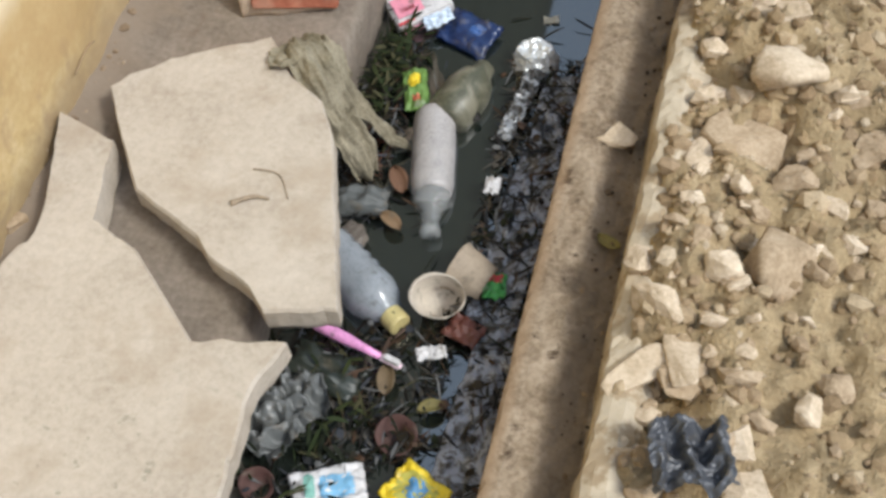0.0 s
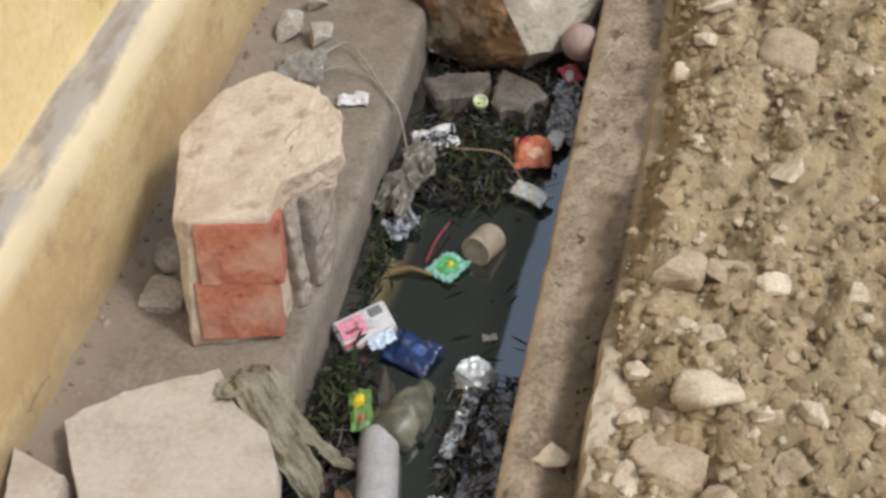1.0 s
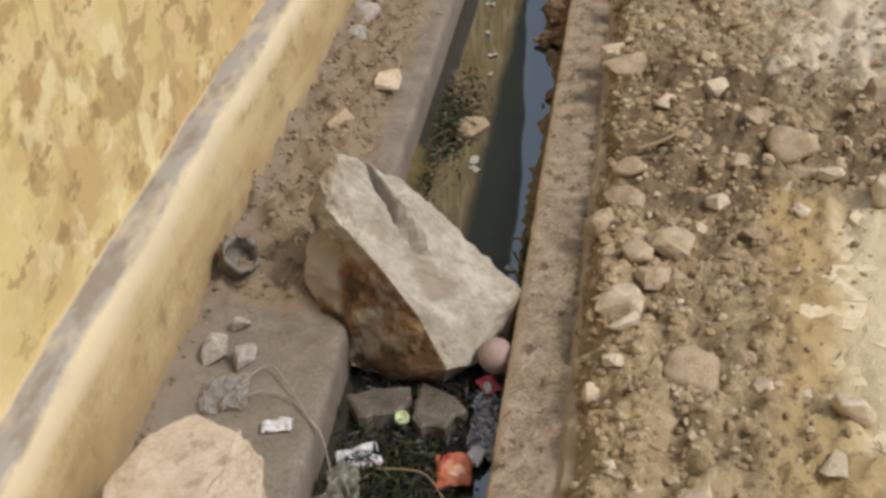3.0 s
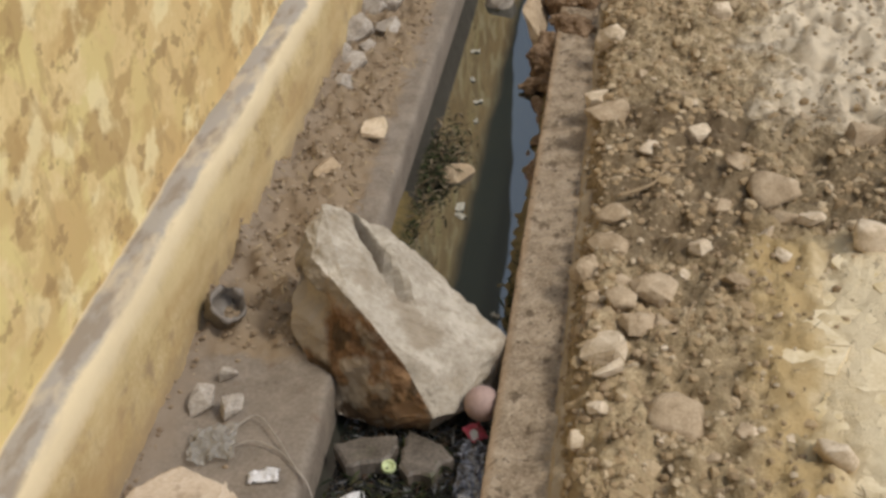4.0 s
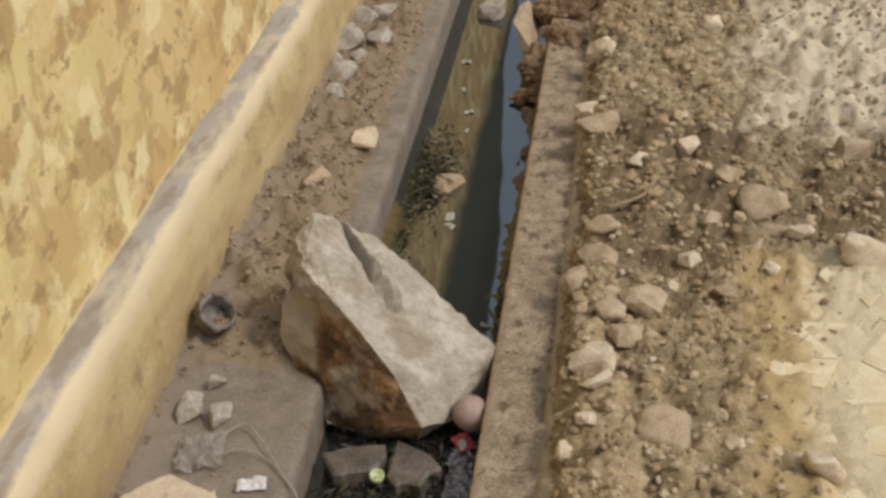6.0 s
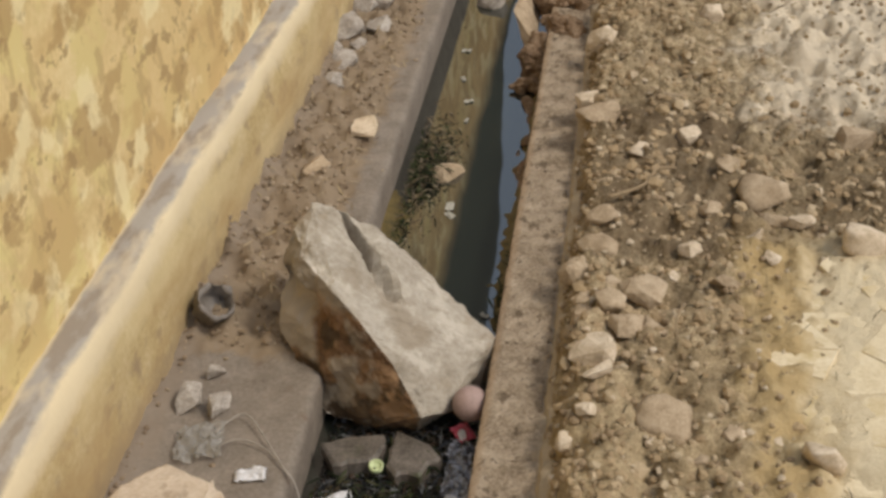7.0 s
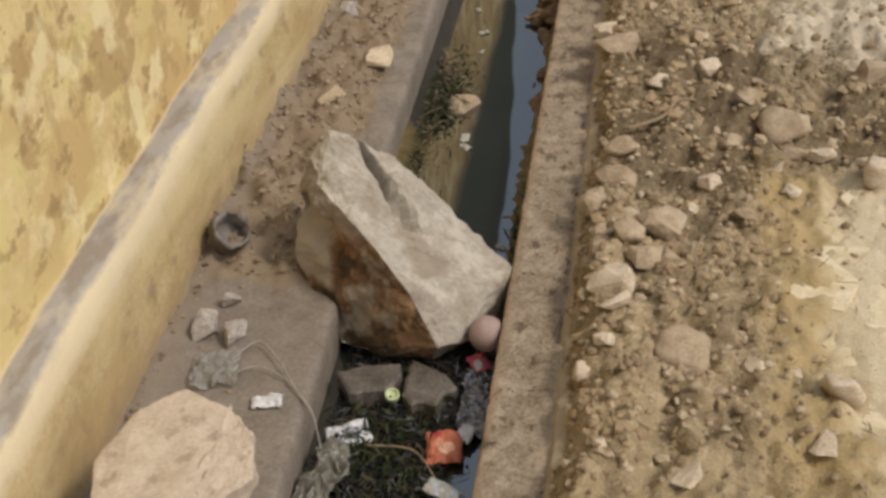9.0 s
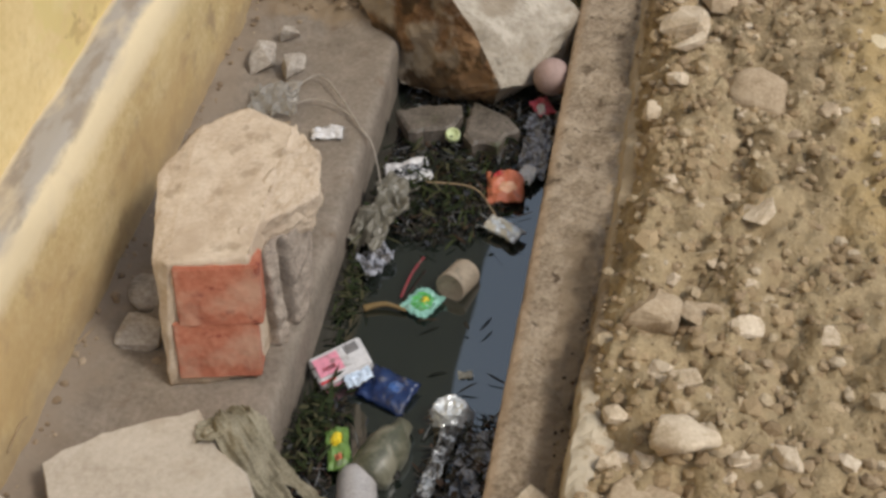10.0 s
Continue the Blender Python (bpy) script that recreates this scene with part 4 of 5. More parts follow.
for _ in range(620):
    x, y = rnd.uniform(0.13, 0.9), rnd.uniform(0.5, 3.6)
    spots.append((x, y, soil(x, y) + 0.004, rnd.uniform(0.012, 0.05), rnd.uniform(0.001, 0.0022)))
for _ in range(900):
    x, y = rnd.uniform(-0.63, -0.37), rnd.uniform(2.15, 4.2)
    spots.append((x, y, bench_rough(x, y, 0)[1] + 0.004, rnd.uniform(0.012, 0.045), rnd.uniform(0.001, 0.004)))
flakes("straw", spots, STRAW, "bits of straw and twig on soil and ledge", "straw")
spots = []
for _ in range(520):
    spots.append((max(-0.298, rnd.gauss(-0.268, 0.032)), rnd.gauss(3.05, 0.12), WATER_Z + rnd.uniform(0.0, 0.03), rnd.uniform(0.012, 0.04), rnd.uniform(0.001, 0.006)))
flakes("bank_litter", spots, per_island("bank_tones", [(0.11, 0.08, 0.045), (0.16, 0.12, 0.075), (0.06, 0.048, 0.03), (0.21, 0.165, 0.105), (0.05, 0.055, 0.022)]), "brown sodden straw and leaves at the water's edge", "litter")


# ---- litter in and beside the drain, thing by thing ----
def along(x, y, z, dx, dy, dz=0.0, spin=0.0):
    """The pose of a turned body whose axis points along (dx, dy, dz)."""
    return Matrix.Translation((x, y, z)) @ Vector((dx, dy, dz)).to_track_quat("Z", "Y").to_matrix().to_4x4() @ pose(0, 0, 0, 0, 0, spin)


def dented(bm, amp, freq, seed=0):
    bm.normal_update()
    for v in bm.verts:
        v.co += v.normal * amp * fbm(v.co.x * freq + seed, v.co.y * freq, v.co.z * freq)
    return bm


def skin(a, b, h, seed, crumple, side=1):
    """Height of a packet's film at (a, b), each from -1 to 1."""
    fat = h / 2 * (1 - a ** 4) * (1 - b ** 4)
    return side * fat + crumple * fbm(a * 2.3 + seed, b * 2.3, side * 0.5) * 2.4 + crumple * 0.6 * fbm(a * 7, b * 7 + seed, side)


def packet(w, l, h, seed, crumple=0.0025, n=14):
    """A flat sealed packet: two crumpled films that meet at the rim."""
    bm = bmesh.new()
    rows = {}
    for side in (1, -1):
        for j in range(n + 1):
            for i in range(n + 1):
                a, b = i / n * 2 - 1, j / n * 2 - 1
                if side < 0 and (i in (0, n) or j in (0, n)):
                    rows[side, i, j] = rows[1, i, j]
                    continue
                rows[side, i, j] = bm.verts.new((a * w / 2 + crumple * fbm(b * 2, seed, 1), b * l / 2 + crumple * fbm(a * 2, seed, 2), skin(a, b, h, seed, crumple, side)))
        for j in range(n):
            for i in range(n):
                q = [rows[side, i, j], rows[side, i + 1, j], rows[side, i + 1, j + 1], rows[side, i, j + 1]]
                bm.faces.new(q if side > 0 else q[::-1])
    return bm


def printed(w, l, h, seed, dx, dy, pw, pl, lift, crumple=0.0025, n=10):
    """A printed patch that follows a packet's film, with a worn outline."""
    bm = bmesh.new()
    rows = {}
    for j in range(n + 1):
        for i in range(n + 1):
            p, q = i / n * 2 - 1, j / n * 2 - 1
            k = 1 - 0.14 * (p * p * q * q) + 0.07 * fbm(p * 2 + dx * 90, q * 2, seed)
            a, b = (dx + p * k * pw / 2) / (w / 2), (dy + q * k * pl / 2) / (l / 2)
            a, b = max(-0.97, min(0.97, a)), max(-0.97, min(0.97, b))
            rows[i, j] = bm.verts.new((a * w / 2 + crumple * fbm(b * 2, seed, 1), b * l / 2 + crumple * fbm(a * 2, seed, 2), skin(a, b, h, seed, crumple) + lift))
    for j in range(n):
        for i in range(n):
            bm.faces.new((rows[i, j], rows[i + 1, j], rows[i + 1, j + 1], rows[i, j + 1]))
    return bm


def film(w, l, amp, seed, freq=18.0, nx=26, ny=50, ridge=True):
    """A crumpled sheet of film with its own thickness."""
    def place(x, y):
        a = fbm(x * freq + seed, y * freq, 1)
        z = (amp * (1 - 2.2 * abs(a)) if ridge else amp * a) + amp * 0.3 * fbm(x * freq * 3, y * freq * 3, seed)
        return x + amp * fbm(y * freq, seed, 3), y + amp * fbm(x * freq, seed, 5), z
    bm = sheet(list(np.linspace(-w / 2, w / 2, nx)), list(np.linspace(-l / 2, l / 2, ny)), place)
    more = bmesh.ops.extrude_face_region(bm, geom=list(bm.faces))
    bmesh.ops.translate(bm, verts=[g for g in more["geom"] if isinstance(g, bmesh.types.BMVert)], vec=(0, 0, -0.0008))
    return bm


def box_bm(w, l, h, bevel=0.002, segments=2):
    bm = bmesh.new()
    bmesh.ops.create_cube(bm, size=1.0, matrix=Matrix.Diagonal((w, l, h, 1)))
    bmesh.ops.bevel(bm, geom=bm.edges[:], offset=bevel, segments=segments, affect="EDGES")
    return bm


def patch(w, l):
    """A flat printed patch, a hair thick."""
    return box_bm(w, l, 0.0008, 0.0002, 1)


FILM_GREY = plain("grey_film", (0.30, 0.305, 0.34), 0.25, spec=0.6, stain=(0.085, 0.075, 0.066), stain_size=75, stain_at=(0.47, 0.57))
WHITE = plain("soiled_white", (0.62, 0.60, 0.59), 0.45)
RED = plain("faded_red", (0.55, 0.05, 0.06), 0.4)
PINK = plain("pale_pink", (0.72, 0.28, 0.36), 0.4)
BLUE = plain("dark_blue_film", (0.014, 0.03, 0.10), 0.3)
SKYBLUE = plain("light_blue_print", (0.22, 0.45, 0.66), 0.4)
GREEN = plain("green_print", (0.09, 0.36, 0.08), 0.4)
TEAL = plain("teal_print", (0.24, 0.46, 0.38), 0.4)
YELLOW = plain("yellow_print", (0.78, 0.58, 0.02), 0.35)
ORANGE = plain("orange_print", (0.50, 0.15, 0.075), 0.4)
FOIL = plain("dull_foil", (0.72, 0.73, 0.72), 0.3, 0.55)
BLACK = plain("dark_print", (0.03, 0.03, 0.035), 0.5)
TAN = plain("tan_paper", (0.34, 0.275, 0.20), 0.7)
CARD = plain("cream_paper", (0.50, 0.44, 0.36), 0.7)

# frosted bottle
frosted = base("plastic_bottle", "dirty frosted white plastic bottle floating in the drain", "bottle", along(-0.193, 1.203, -0.098, 0.21, -0.97, 0.0))
body = dented(lathe([(0.0, 0.0), (0.020, 0.0), (0.026, 0.004), (0.028, 0.012), (0.0285, 0.03), (0.0275, 0.034), (0.0285, 0.038), (0.0285, 0.088), (0.0275, 0.092), (0.0285, 0.096), (0.028, 0.118),
                     (0.0265, 0.124), (0.0268, 0.128), (0.024, 0.136)], 32), 0.0012, 60)
part("body", body, plain("frosted_plastic", (0.40, 0.375, 0.36), 0.35, stain=(0.19, 0.175, 0.15), stain_size=30), frosted, "", True)
part("shoulder", dented(lathe([(0.024, 0.136), (0.0245, 0.139), (0.021, 0.152), (0.0125, 0.164), (0.011, 0.186), (0.013, 0.187), (0.013, 0.197), (0.0, 0.198)], 24), 0.002, 80), plain("clear_neck", (0.45, 0.46, 0.45), 0.15, spec=0.6, alpha=0.4, stain_at=(0.6, 0.8)), frosted,
     "clear crushed neck", True)
# olive bottle
olive = base("glass_bottle", "squat dark olive bottle half sunk in water", "bottle", along(-0.178, 1.192, -0.100, 0.32, 0.94, 0.06))
part("body", dented(lathe([(0.0, 0.0), (0.026, 0.0), (0.032, 0.006), (0.033, 0.03), (0.032, 0.06), (0.026, 0.08), (0.016, 0.092), (0.014, 0.106), (0.0, 0.107)], 28), 0.001, 40),
     plain("olive_glass", (0.08, 0.08, 0.05), 0.42, spec=0.5, stain=(0.21, 0.195, 0.14), stain_size=30, stain_at=(0.45, 0.62)), olive, "", True)
# clear bottle with yellow cap
clear = base("water_bottle", "clear ribbed plastic bottle with yellow cap under the slab", "bottle", along(-0.275, 0.965, -0.092, 0.80, -0.60, 0.0))
part("body", dented(lathe([(0.0, 0.0), (0.03, 0.0), (0.034, 0.008)] + [(0.034 - 0.0032 * (k % 2), 0.02 + 0.008 * k) for k in range(9)] + [(0.033, 0.1), (0.028, 0.115), (0.018, 0.128), (0.013, 0.134),
                                                                                                                           (0.013, 0.14), (0.0, 0.14)], 28), 0.0015, 40),
     plain("clear_plastic", (0.50, 0.53, 0.56), 0.15, spec=0.6, trans=0.3, alpha=0.75, stain_at=(0.6, 0.8)), clear, "", True)
part("cap", lathe([(0.0, 0.134), (0.0148, 0.134), (0.0152, 0.138), (0.0152, 0.153), (0.014, 0.155), (0.0, 0.155)], 20), plain("yellow_cap", (0.56, 0.47, 0.20), 0.5), clear, "pale yellow screw cap")
# cups
CUP = [(0.0, 0.003), (0.021, 0.003), (0.022, 0.0), (0.0235, 0.0), (0.0325, 0.062), (0.0345, 0.064), (0.0345, 0.066), (0.0325, 0.067), (0.0312, 0.064), (0.0225, 0.006), (0.0, 0.006)]
for x, y, d, mat, text in ((-0.113, 0.920, (0.05, -0.38, 0.92), CARD, "used cream paper cup tipped in the litter"), (-0.062, 0.950, (-0.88, 0.30, 0.12), TAN, "tan paper cup lying on its side")):
    bm = lathe(CUP, 30)
    for v in bm.verts:
        v.co.y *= 0.80
        v.co.z *= 0.72
    thing("paper_cup", dented(bm, 0.002, 30, x * 90), mat, text, "cup", along(x, y, -0.104 if d[2] > 0.5 else -0.096, *d), "paper cups", smooth=True)
# can-like tin
tin = base("tin", "small tan cylindrical tin floating on its side", "tin", along(-0.128, 1.562, -0.090, 0.30, 0.85, -0.20))
part("body", lathe([(0.022, 0.001), (0.0255, 0.0), (0.026, 0.003), (0.0252, 0.006), (0.0252, 0.05), (0.024, 0.054), (0.018, 0.06), (0.0, 0.06)], 28), TAN, tin, "", True)
part("lid", lathe([(0.0, 0.002), (0.0225, 0.002), (0.0225, 0.004), (0.0, 0.004)], 24), plain("tan_lid", (0.36, 0.275, 0.18), 0.6), tin, "darker tan end")
# ball
ball_bm = bmesh.new()
bmesh.ops.create_uvsphere(ball_bm, u_segments=32, v_segments=20, radius=0.0335)
thing("ball", dented(ball_bm, 0.0006, 60), plain("faded_rubber", (0.36, 0.25, 0.215), 0.65, stain=(0.27, 0.17, 0.13), stain_size=24), "faded pinkish-brown rubber ball caught beside the boulder", "ball",
      pose(-0.028, 2.045, -0.03), smooth=True)


def sachet(x, y, w, l, turn, mat, label, prints=(), tip=0, h=0.008, seed=1, name="packet", z=-0.101, roll=0):
    """A thrown-away packet with printed patches (dx, dy, w, l, material)."""
    ob = base(name, label, "packet", pose(x, y, z, tip, roll, turn), "packets in the drain")
    part("wrapper", packet(w, l, h, seed, n=20), mat, ob, "", True)
    for k, (dx, dy, pw, pl, pm) in enumerate(prints):
        part("print", printed(w, l, h, seed, dx, dy, pw, pl, 0.0006 + 0.0004 * k), pm, ob, "printed patch", True)
    return ob


carton = base("carton", "crushed white and red printed carton floating in the drain", "carton", pose(-0.262, 1.388, -0.094, 8, -4, 38))
part("box", dented(box_bm(0.086, 0.054, 0.024, 0.003), 0.003, 38), WHITE, carton)
for dx, dy, pw, pl, pm in ((-0.018, 0.002, 0.040, 0.034, PINK), (0.024, 0.012, 0.020, 0.016, plain("grey_picture", (0.20, 0.19, 0.19), 0.5)), (-0.020, -0.004, 0.022, 0.008, RED), (-0.03, -0.024, 0.024, 0.005, RED)):
    part("print", patch(pw, pl), pm, carton, "printed patch", False, pose(dx, dy, 0.0142))
part("print", patch(0.05, 0.012), PINK, carton, "printed side bar", False, pose(-0.015, -0.0305, 0.0, 90))
sachet(-0.184, 1.357, 0.082, 0.06, -22, BLUE, "dark blue crumpled snack packet floating in water", ((0.012, 0.006, 0.022, 0.018, plain("mid_blue", (0.05, 0.11, 0.30), 0.3)),), 6, 0.016, 3)
thing("card", packet(0.042, 0.022, 0.002, 8), plain("pale_blue_card", (0.62, 0.70, 0.80), 0.5), "small pale card beside the blue packet", "card", pose(-0.228, 1.362, -0.086, 10, -10, 32))
sachet(-0.168, 1.537, 0.052, 0.056, -28, TEAL, "small green and teal sachet floating in water", ((0, 0, 0.034, 0.036, GREEN), (0.004, 0.004, 0.014, 0.012, YELLOW)), 0, 0.005, 5)
sachet(-0.251, 1.828, 0.078, 0.05, 28, WHITE, "crumpled white and black packet beside the ledge", ((0.0, 0.0, 0.048, 0.022, BLACK), (0.012, 0.004, 0.014, 0.010, plain("grey_print", (0.3, 0.3, 0.32)))), 14, 0.012, 6, z=-0.09)
sachet(-0.078, 1.812, 0.064, 0.07, 8, ORANGE, "crumpled orange snack packet in litter", ((0.004, -0.008, 0.030, 0.024, plain("pale_orange", (0.66, 0.38, 0.24))), (-0.012, 0.022, 0.018, 0.014, RED)), 8, 0.02, 7, z=-0.092)
sachet(-0.045, 1.845, 0.03, 0.04, -20, WHITE, "small torn white wrapper beside the orange packet", (), 12, 0.01, 17, z=-0.09)
sachet(-0.080, 0.668, 0.066, 0.054, -28, YELLOW, "yellow sachet with a blue and green print", ((0, 0, 0.050, 0.038, plain("olive_print", (0.45, 0.42, 0.08))), (0, 0.002, 0.026, 0.026, plain("print_blue", (0.10, 0.26, 0.48)))), 0, 0.006, 9, z=-0.09)
sachet(-0.176, 0.655, 0.085, 0.05, 22, WHITE, "white and light blue torn packet in litter", ((0.01, 0.0, 0.04, 0.03, SKYBLUE), (-0.02, 0.004, 0.012, 0.03, TEAL)), 0, 0.006, 10, z=-0.092)
sachet(-0.228, 1.236, 0.034, 0.075, 18, plain("lime_film", (0.14, 0.24, 0.05), 0.4), "crumpled green and yellow packet at the ledge", ((0.0, 0.012, 0.016, 0.024, YELLOW), (0.0, -0.02, 0.01, 0.014, ORANGE)), 0, 0.016, 11, z=-0.094)
sachet(-0.054, 0.948, 0.028, 0.036, 10, GREEN, "scrap of green and red wrapper in litter", ((0, 0.008, 0.02, 0.014, RED),), 0, 0.008, 12, z=-0.092)
sachet(-0.076, 0.882, 0.046, 0.034, -20, plain("brick_red_film", (0.13, 0.045, 0.03), 0.5), "dull red scrap of wrapper in litter", (), 0, 0.01, 13, z=-0.095)
sachet(-0.106, 0.842, 0.036, 0.018, 18, WHITE, "small white paper scrap in litter", (), 0, 0.004, 14, z=-0.09)
sachet(-0.044, 2.03, 0.036, 0.04, 35, plain("pink_red_film", (0.62, 0.10, 0.14), 0.4), "pink and white wrapper beneath the ball", ((-0.006, -0.006, 0.014, 0.02, WHITE),), 20, 0.012, 15, z=-0.088)
sachet(-0.088, 1.088, 0.02, 0.026, 0, WHITE, "small pale paper scrap on grey film", (), 0, 0.008, 16, z=-0.082)
sachet(-0.066, 1.712, 0.07, 0.035, -30, FOIL, "crumpled silver foil wrapper at the kerb", (), 0, 0.014, 18, z=-0.095)
foil = roughened(hull_of([(math.cos(a) * 0.034, math.sin(a) * 0.03, 0.0) for a in np.linspace(0, 5.6, 9)] + [(math.cos(a) * 0.024, math.sin(a) * 0.02, 0.03) for a in np.linspace(0.3, 5.9, 7)]), 0.04, 6, 4, 0.10, 3.0)
thing("foil_lump", foil, FOIL, "crumpled lump of silver foil floating at the kerb", "foil", pose(-0.082, 1.322, -0.108, 0, 0, 20))
thing("plastic_sheet", film(0.062, 0.40, 0.005, 4, 22, 30, 130), FILM_GREY, "crumpled grey plastic film along the kerb", "plastic film", pose(-0.040, 1.10, -0.104, 0, 0, -3), "plastic film in the drain", smooth=True)
thing("plastic_sheet", film(0.06, 0.28, 0.005, 9, 24, 30, 100), FILM_GREY, "crumpled grey plastic film tangled in litter", "plastic film", pose(-0.036, 0.78, -0.103, 0, 0, -3), "plastic film in the drain", smooth=True)
thing("foil_sheet", film(0.024, 0.13, 0.006, 31, 34, 16, 60), plain("soiled_foil", (0.36, 0.37, 0.38), 0.35, 0.3, stain=(0.05, 0.045, 0.04), stain_size=70, stain_at=(0.44, 0.54)), "torn crumpled strip of silver foil along the kerb", "foil", pose(-0.085, 1.235, -0.098, 0, 0, -10), smooth=True)
thing("plastic_sheet", film(0.05, 0.16, 0.012, 12, 34), FILM_GREY, "small crumpled grey film at the kerb", "plastic film", pose(-0.04, 1.93, -0.096), "plastic film in the drain", smooth=True)
thing("plastic_bag", film(0.07, 0.11, 0.02, 2, 24), plain("grey_bag", (0.15, 0.155, 0.15), 0.35, trans=0.15), "crumpled grey translucent plastic bag in litter", "plastic bag", pose(-0.252, 0.725, -0.085, 0, 0, -20), "plastic bags", smooth=True)
thing("plastic_bag", film(0.06, 0.16, 0.018, 7, 22), plain("brown_bag", (0.16, 0.145, 0.11), 0.35), "limp brown plastic bag hanging in the drain", "plastic bag", pose(-0.272, 1.715, -0.082, 0, 14, -14), "plastic bags", smooth=True)
thing("plastic_bag", film(0.05, 0.07, 0.014, 14, 30), FILM_GREY, "limp grey plastic bag beside the ledge", "plastic bag", pose(-0.262, 1.62, -0.1, 0, 0, -24), "plastic bags", smooth=True)
thing("plastic_bag", film(0.075, 0.07, 0.012, 21, 30, 44, 44), plain("black_bag", (0.07, 0.073, 0.082), 0.35, spec=0.6), "crumpled black plastic bag on the stony soil", "plastic bag", pose(0.205, 0.678, 0.108, 0, 0, 15), "plastic bags", smooth=True)
thing("plastic_bag", film(0.085, 0.09, 0.009, 25, 26, 36, 36), plain("dull_film", (0.42, 0.39, 0.34), 0.3, trans=0.3, alpha=0.45), "crumpled clear plastic bag on the ledge", "plastic bag", pose(-0.488, 1.875, 0.011, 0, 0, 10), "plastic bags", smooth=True)
thing("wrapper", packet(0.055, 0.03, 0.006, 22, 0.003), WHITE, "small white crumpled wrapper on the ledge", "wrapper", pose(-0.378, 1.803, 0.007, 0, 0, 8), smooth=True)
thing("sleeve", packet(0.07, 0.045, 0.02, 31, 0.004), plain("wet_grey_cloth", (0.10, 0.105, 0.10), 0.6), "sodden dark grey scrap of cloth in litter", "cloth", pose(-0.25, 1.045, -0.098, 0, 0, 10), smooth=True)
thing("tub", packet(0.10, 0.05, 0.02, 33, 0.004), plain("dark_green_tub", (0.03, 0.036, 0.028), 0.4), "sodden dark packet beneath the broken slab", "packet", pose(-0.225, 0.80, -0.1, 0, 0, -14), smooth=True)

# toothbrush
brush = base("toothbrush", "pink plastic toothbrush lying on the litter", "toothbrush", along(-0.256, 0.854, -0.086, 0.124, -0.040, 0.0))
part("handle", lathe([(0.0, 0.0), (0.006, 0.001), (0.0082, 0.01), (0.0075, 0.05), (0.0052, 0.075), (0.004, 0.098), (0.0, 0.099)], 14), plain("hot_pink", (0.78, 0.34, 0.62), 0.3), brush, "", True)
part("head", dented(box_bm(0.009, 0.005, 0.03, 0.002), 0.0002, 50), plain("pink_white", (0.85, 0.66, 0.72), 0.35), brush, "pale brush head", False, pose(0, 0, 0.113))
part("bristles", box_bm(0.007, 0.008, 0.02, 0.001), WHITE, brush, "worn white bristles", False, pose(0, 0.006, 0.116))
# little ring cap, twig, straw
thing("bottle_cap", lathe([(0.006, 0.0), (0.0125, 0.0), (0.0135, 0.002), (0.0135, 0.010), (0.0125, 0.012), (0.010, 0.012), (0.009, 0.009), (0.006, 0.007)], 22), plain("lime_cap", (0.52, 0.58, 0.30), 0.4),
      "small pale green bottle cap on the litter", "bottle cap", pose(-0.19, 1.925, -0.085, 18, 8, 0), smooth=True)


def stem(name, points, radius, mat, label, category, taper=True):
    """A bent twig, straw or string swept along points."""
    bm = bmesh.new()
    rings, steps = [], 7
    pts = [Vector(p) for p in points]
    dense = []
    for k in range(len(pts) - 1):
        a, b, c, d = pts[max(0, k - 1)], pts[k], pts[k + 1], pts[min(len(pts) - 1, k + 2)]
        for s in range(6):
            f = s / 6
            dense.append(0.5 * (2 * b + (c - a) * f + (2 * a - 5 * b + 4 * c - d) * f * f + (3 * b - a - 3 * c + d) * f ** 3))
    dense.append(pts[-1])
    for k, p in enumerate(dense):
        way = (dense[min(k + 1, len(dense) - 1)] - dense[max(k - 1, 0)]).normalized()
        q = way.to_track_quat("Z", "Y").to_matrix()
        r = radius * ((1 - 0.6 * k / len(dense)) if taper else 1)
        rings.append([bm.verts.new(p + q @ Vector((r * math.cos(i * 2 * math.pi / steps), r * math.sin(i * 2 * math.pi / steps), 0))) for i in range(steps)])
    for a, b in zip(rings, rings[1:]):
        for i in range(steps):
            bm.faces.new((a[i], a[(i + 1) % steps], b[(i + 1) % steps], b[i]))
    bm.faces.new(rings[0])
    bm.faces.new(rings[-1][::-1])
    return thing(name, bm, mat, label, category, smooth=True)


TWIG = plain("dry_twig", (0.30, 0.215, 0.12), 0.85)
STRING = plain("grey_string", (0.34, 0.30, 0.25), 0.8)
stem("twig", [(-0.258, 1.515, -0.104), (-0.225, 1.525, -0.100), (-0.19, 1.518, -0.103)], 0.006, plain("ochre_twig", (0.20, 0.13, 0.045), 0.7), "ochre twig floating beside the sachet", "twig")
stem("straw", [(-0.205, 1.545, -0.104), (-0.196, 1.59, -0.095), (-0.184, 1.63, -0.095)], 0.0022, plain("dark_red", (0.22, 0.02, 0.03), 0.4), "short red drinking straw in the water", "straw", False)
stem("twig", [(-0.347, 0.912, 0.0525), (-0.325, 0.924, 0.0545), (-0.305, 0.926, 0.0525)], 0.0034, plain("brown_root", (0.33, 0.26, 0.18), 0.9), "short brown root lying on the slab", "twig")
stem("twig", [(-0.338, 0.965, 0.0512), (-0.305, 0.962, 0.0516), (-0.284, 0.93, 0.0514)], 0.0011, bpy.data.materials["brown_root"], "thin curved root lying on the slab", "twig")
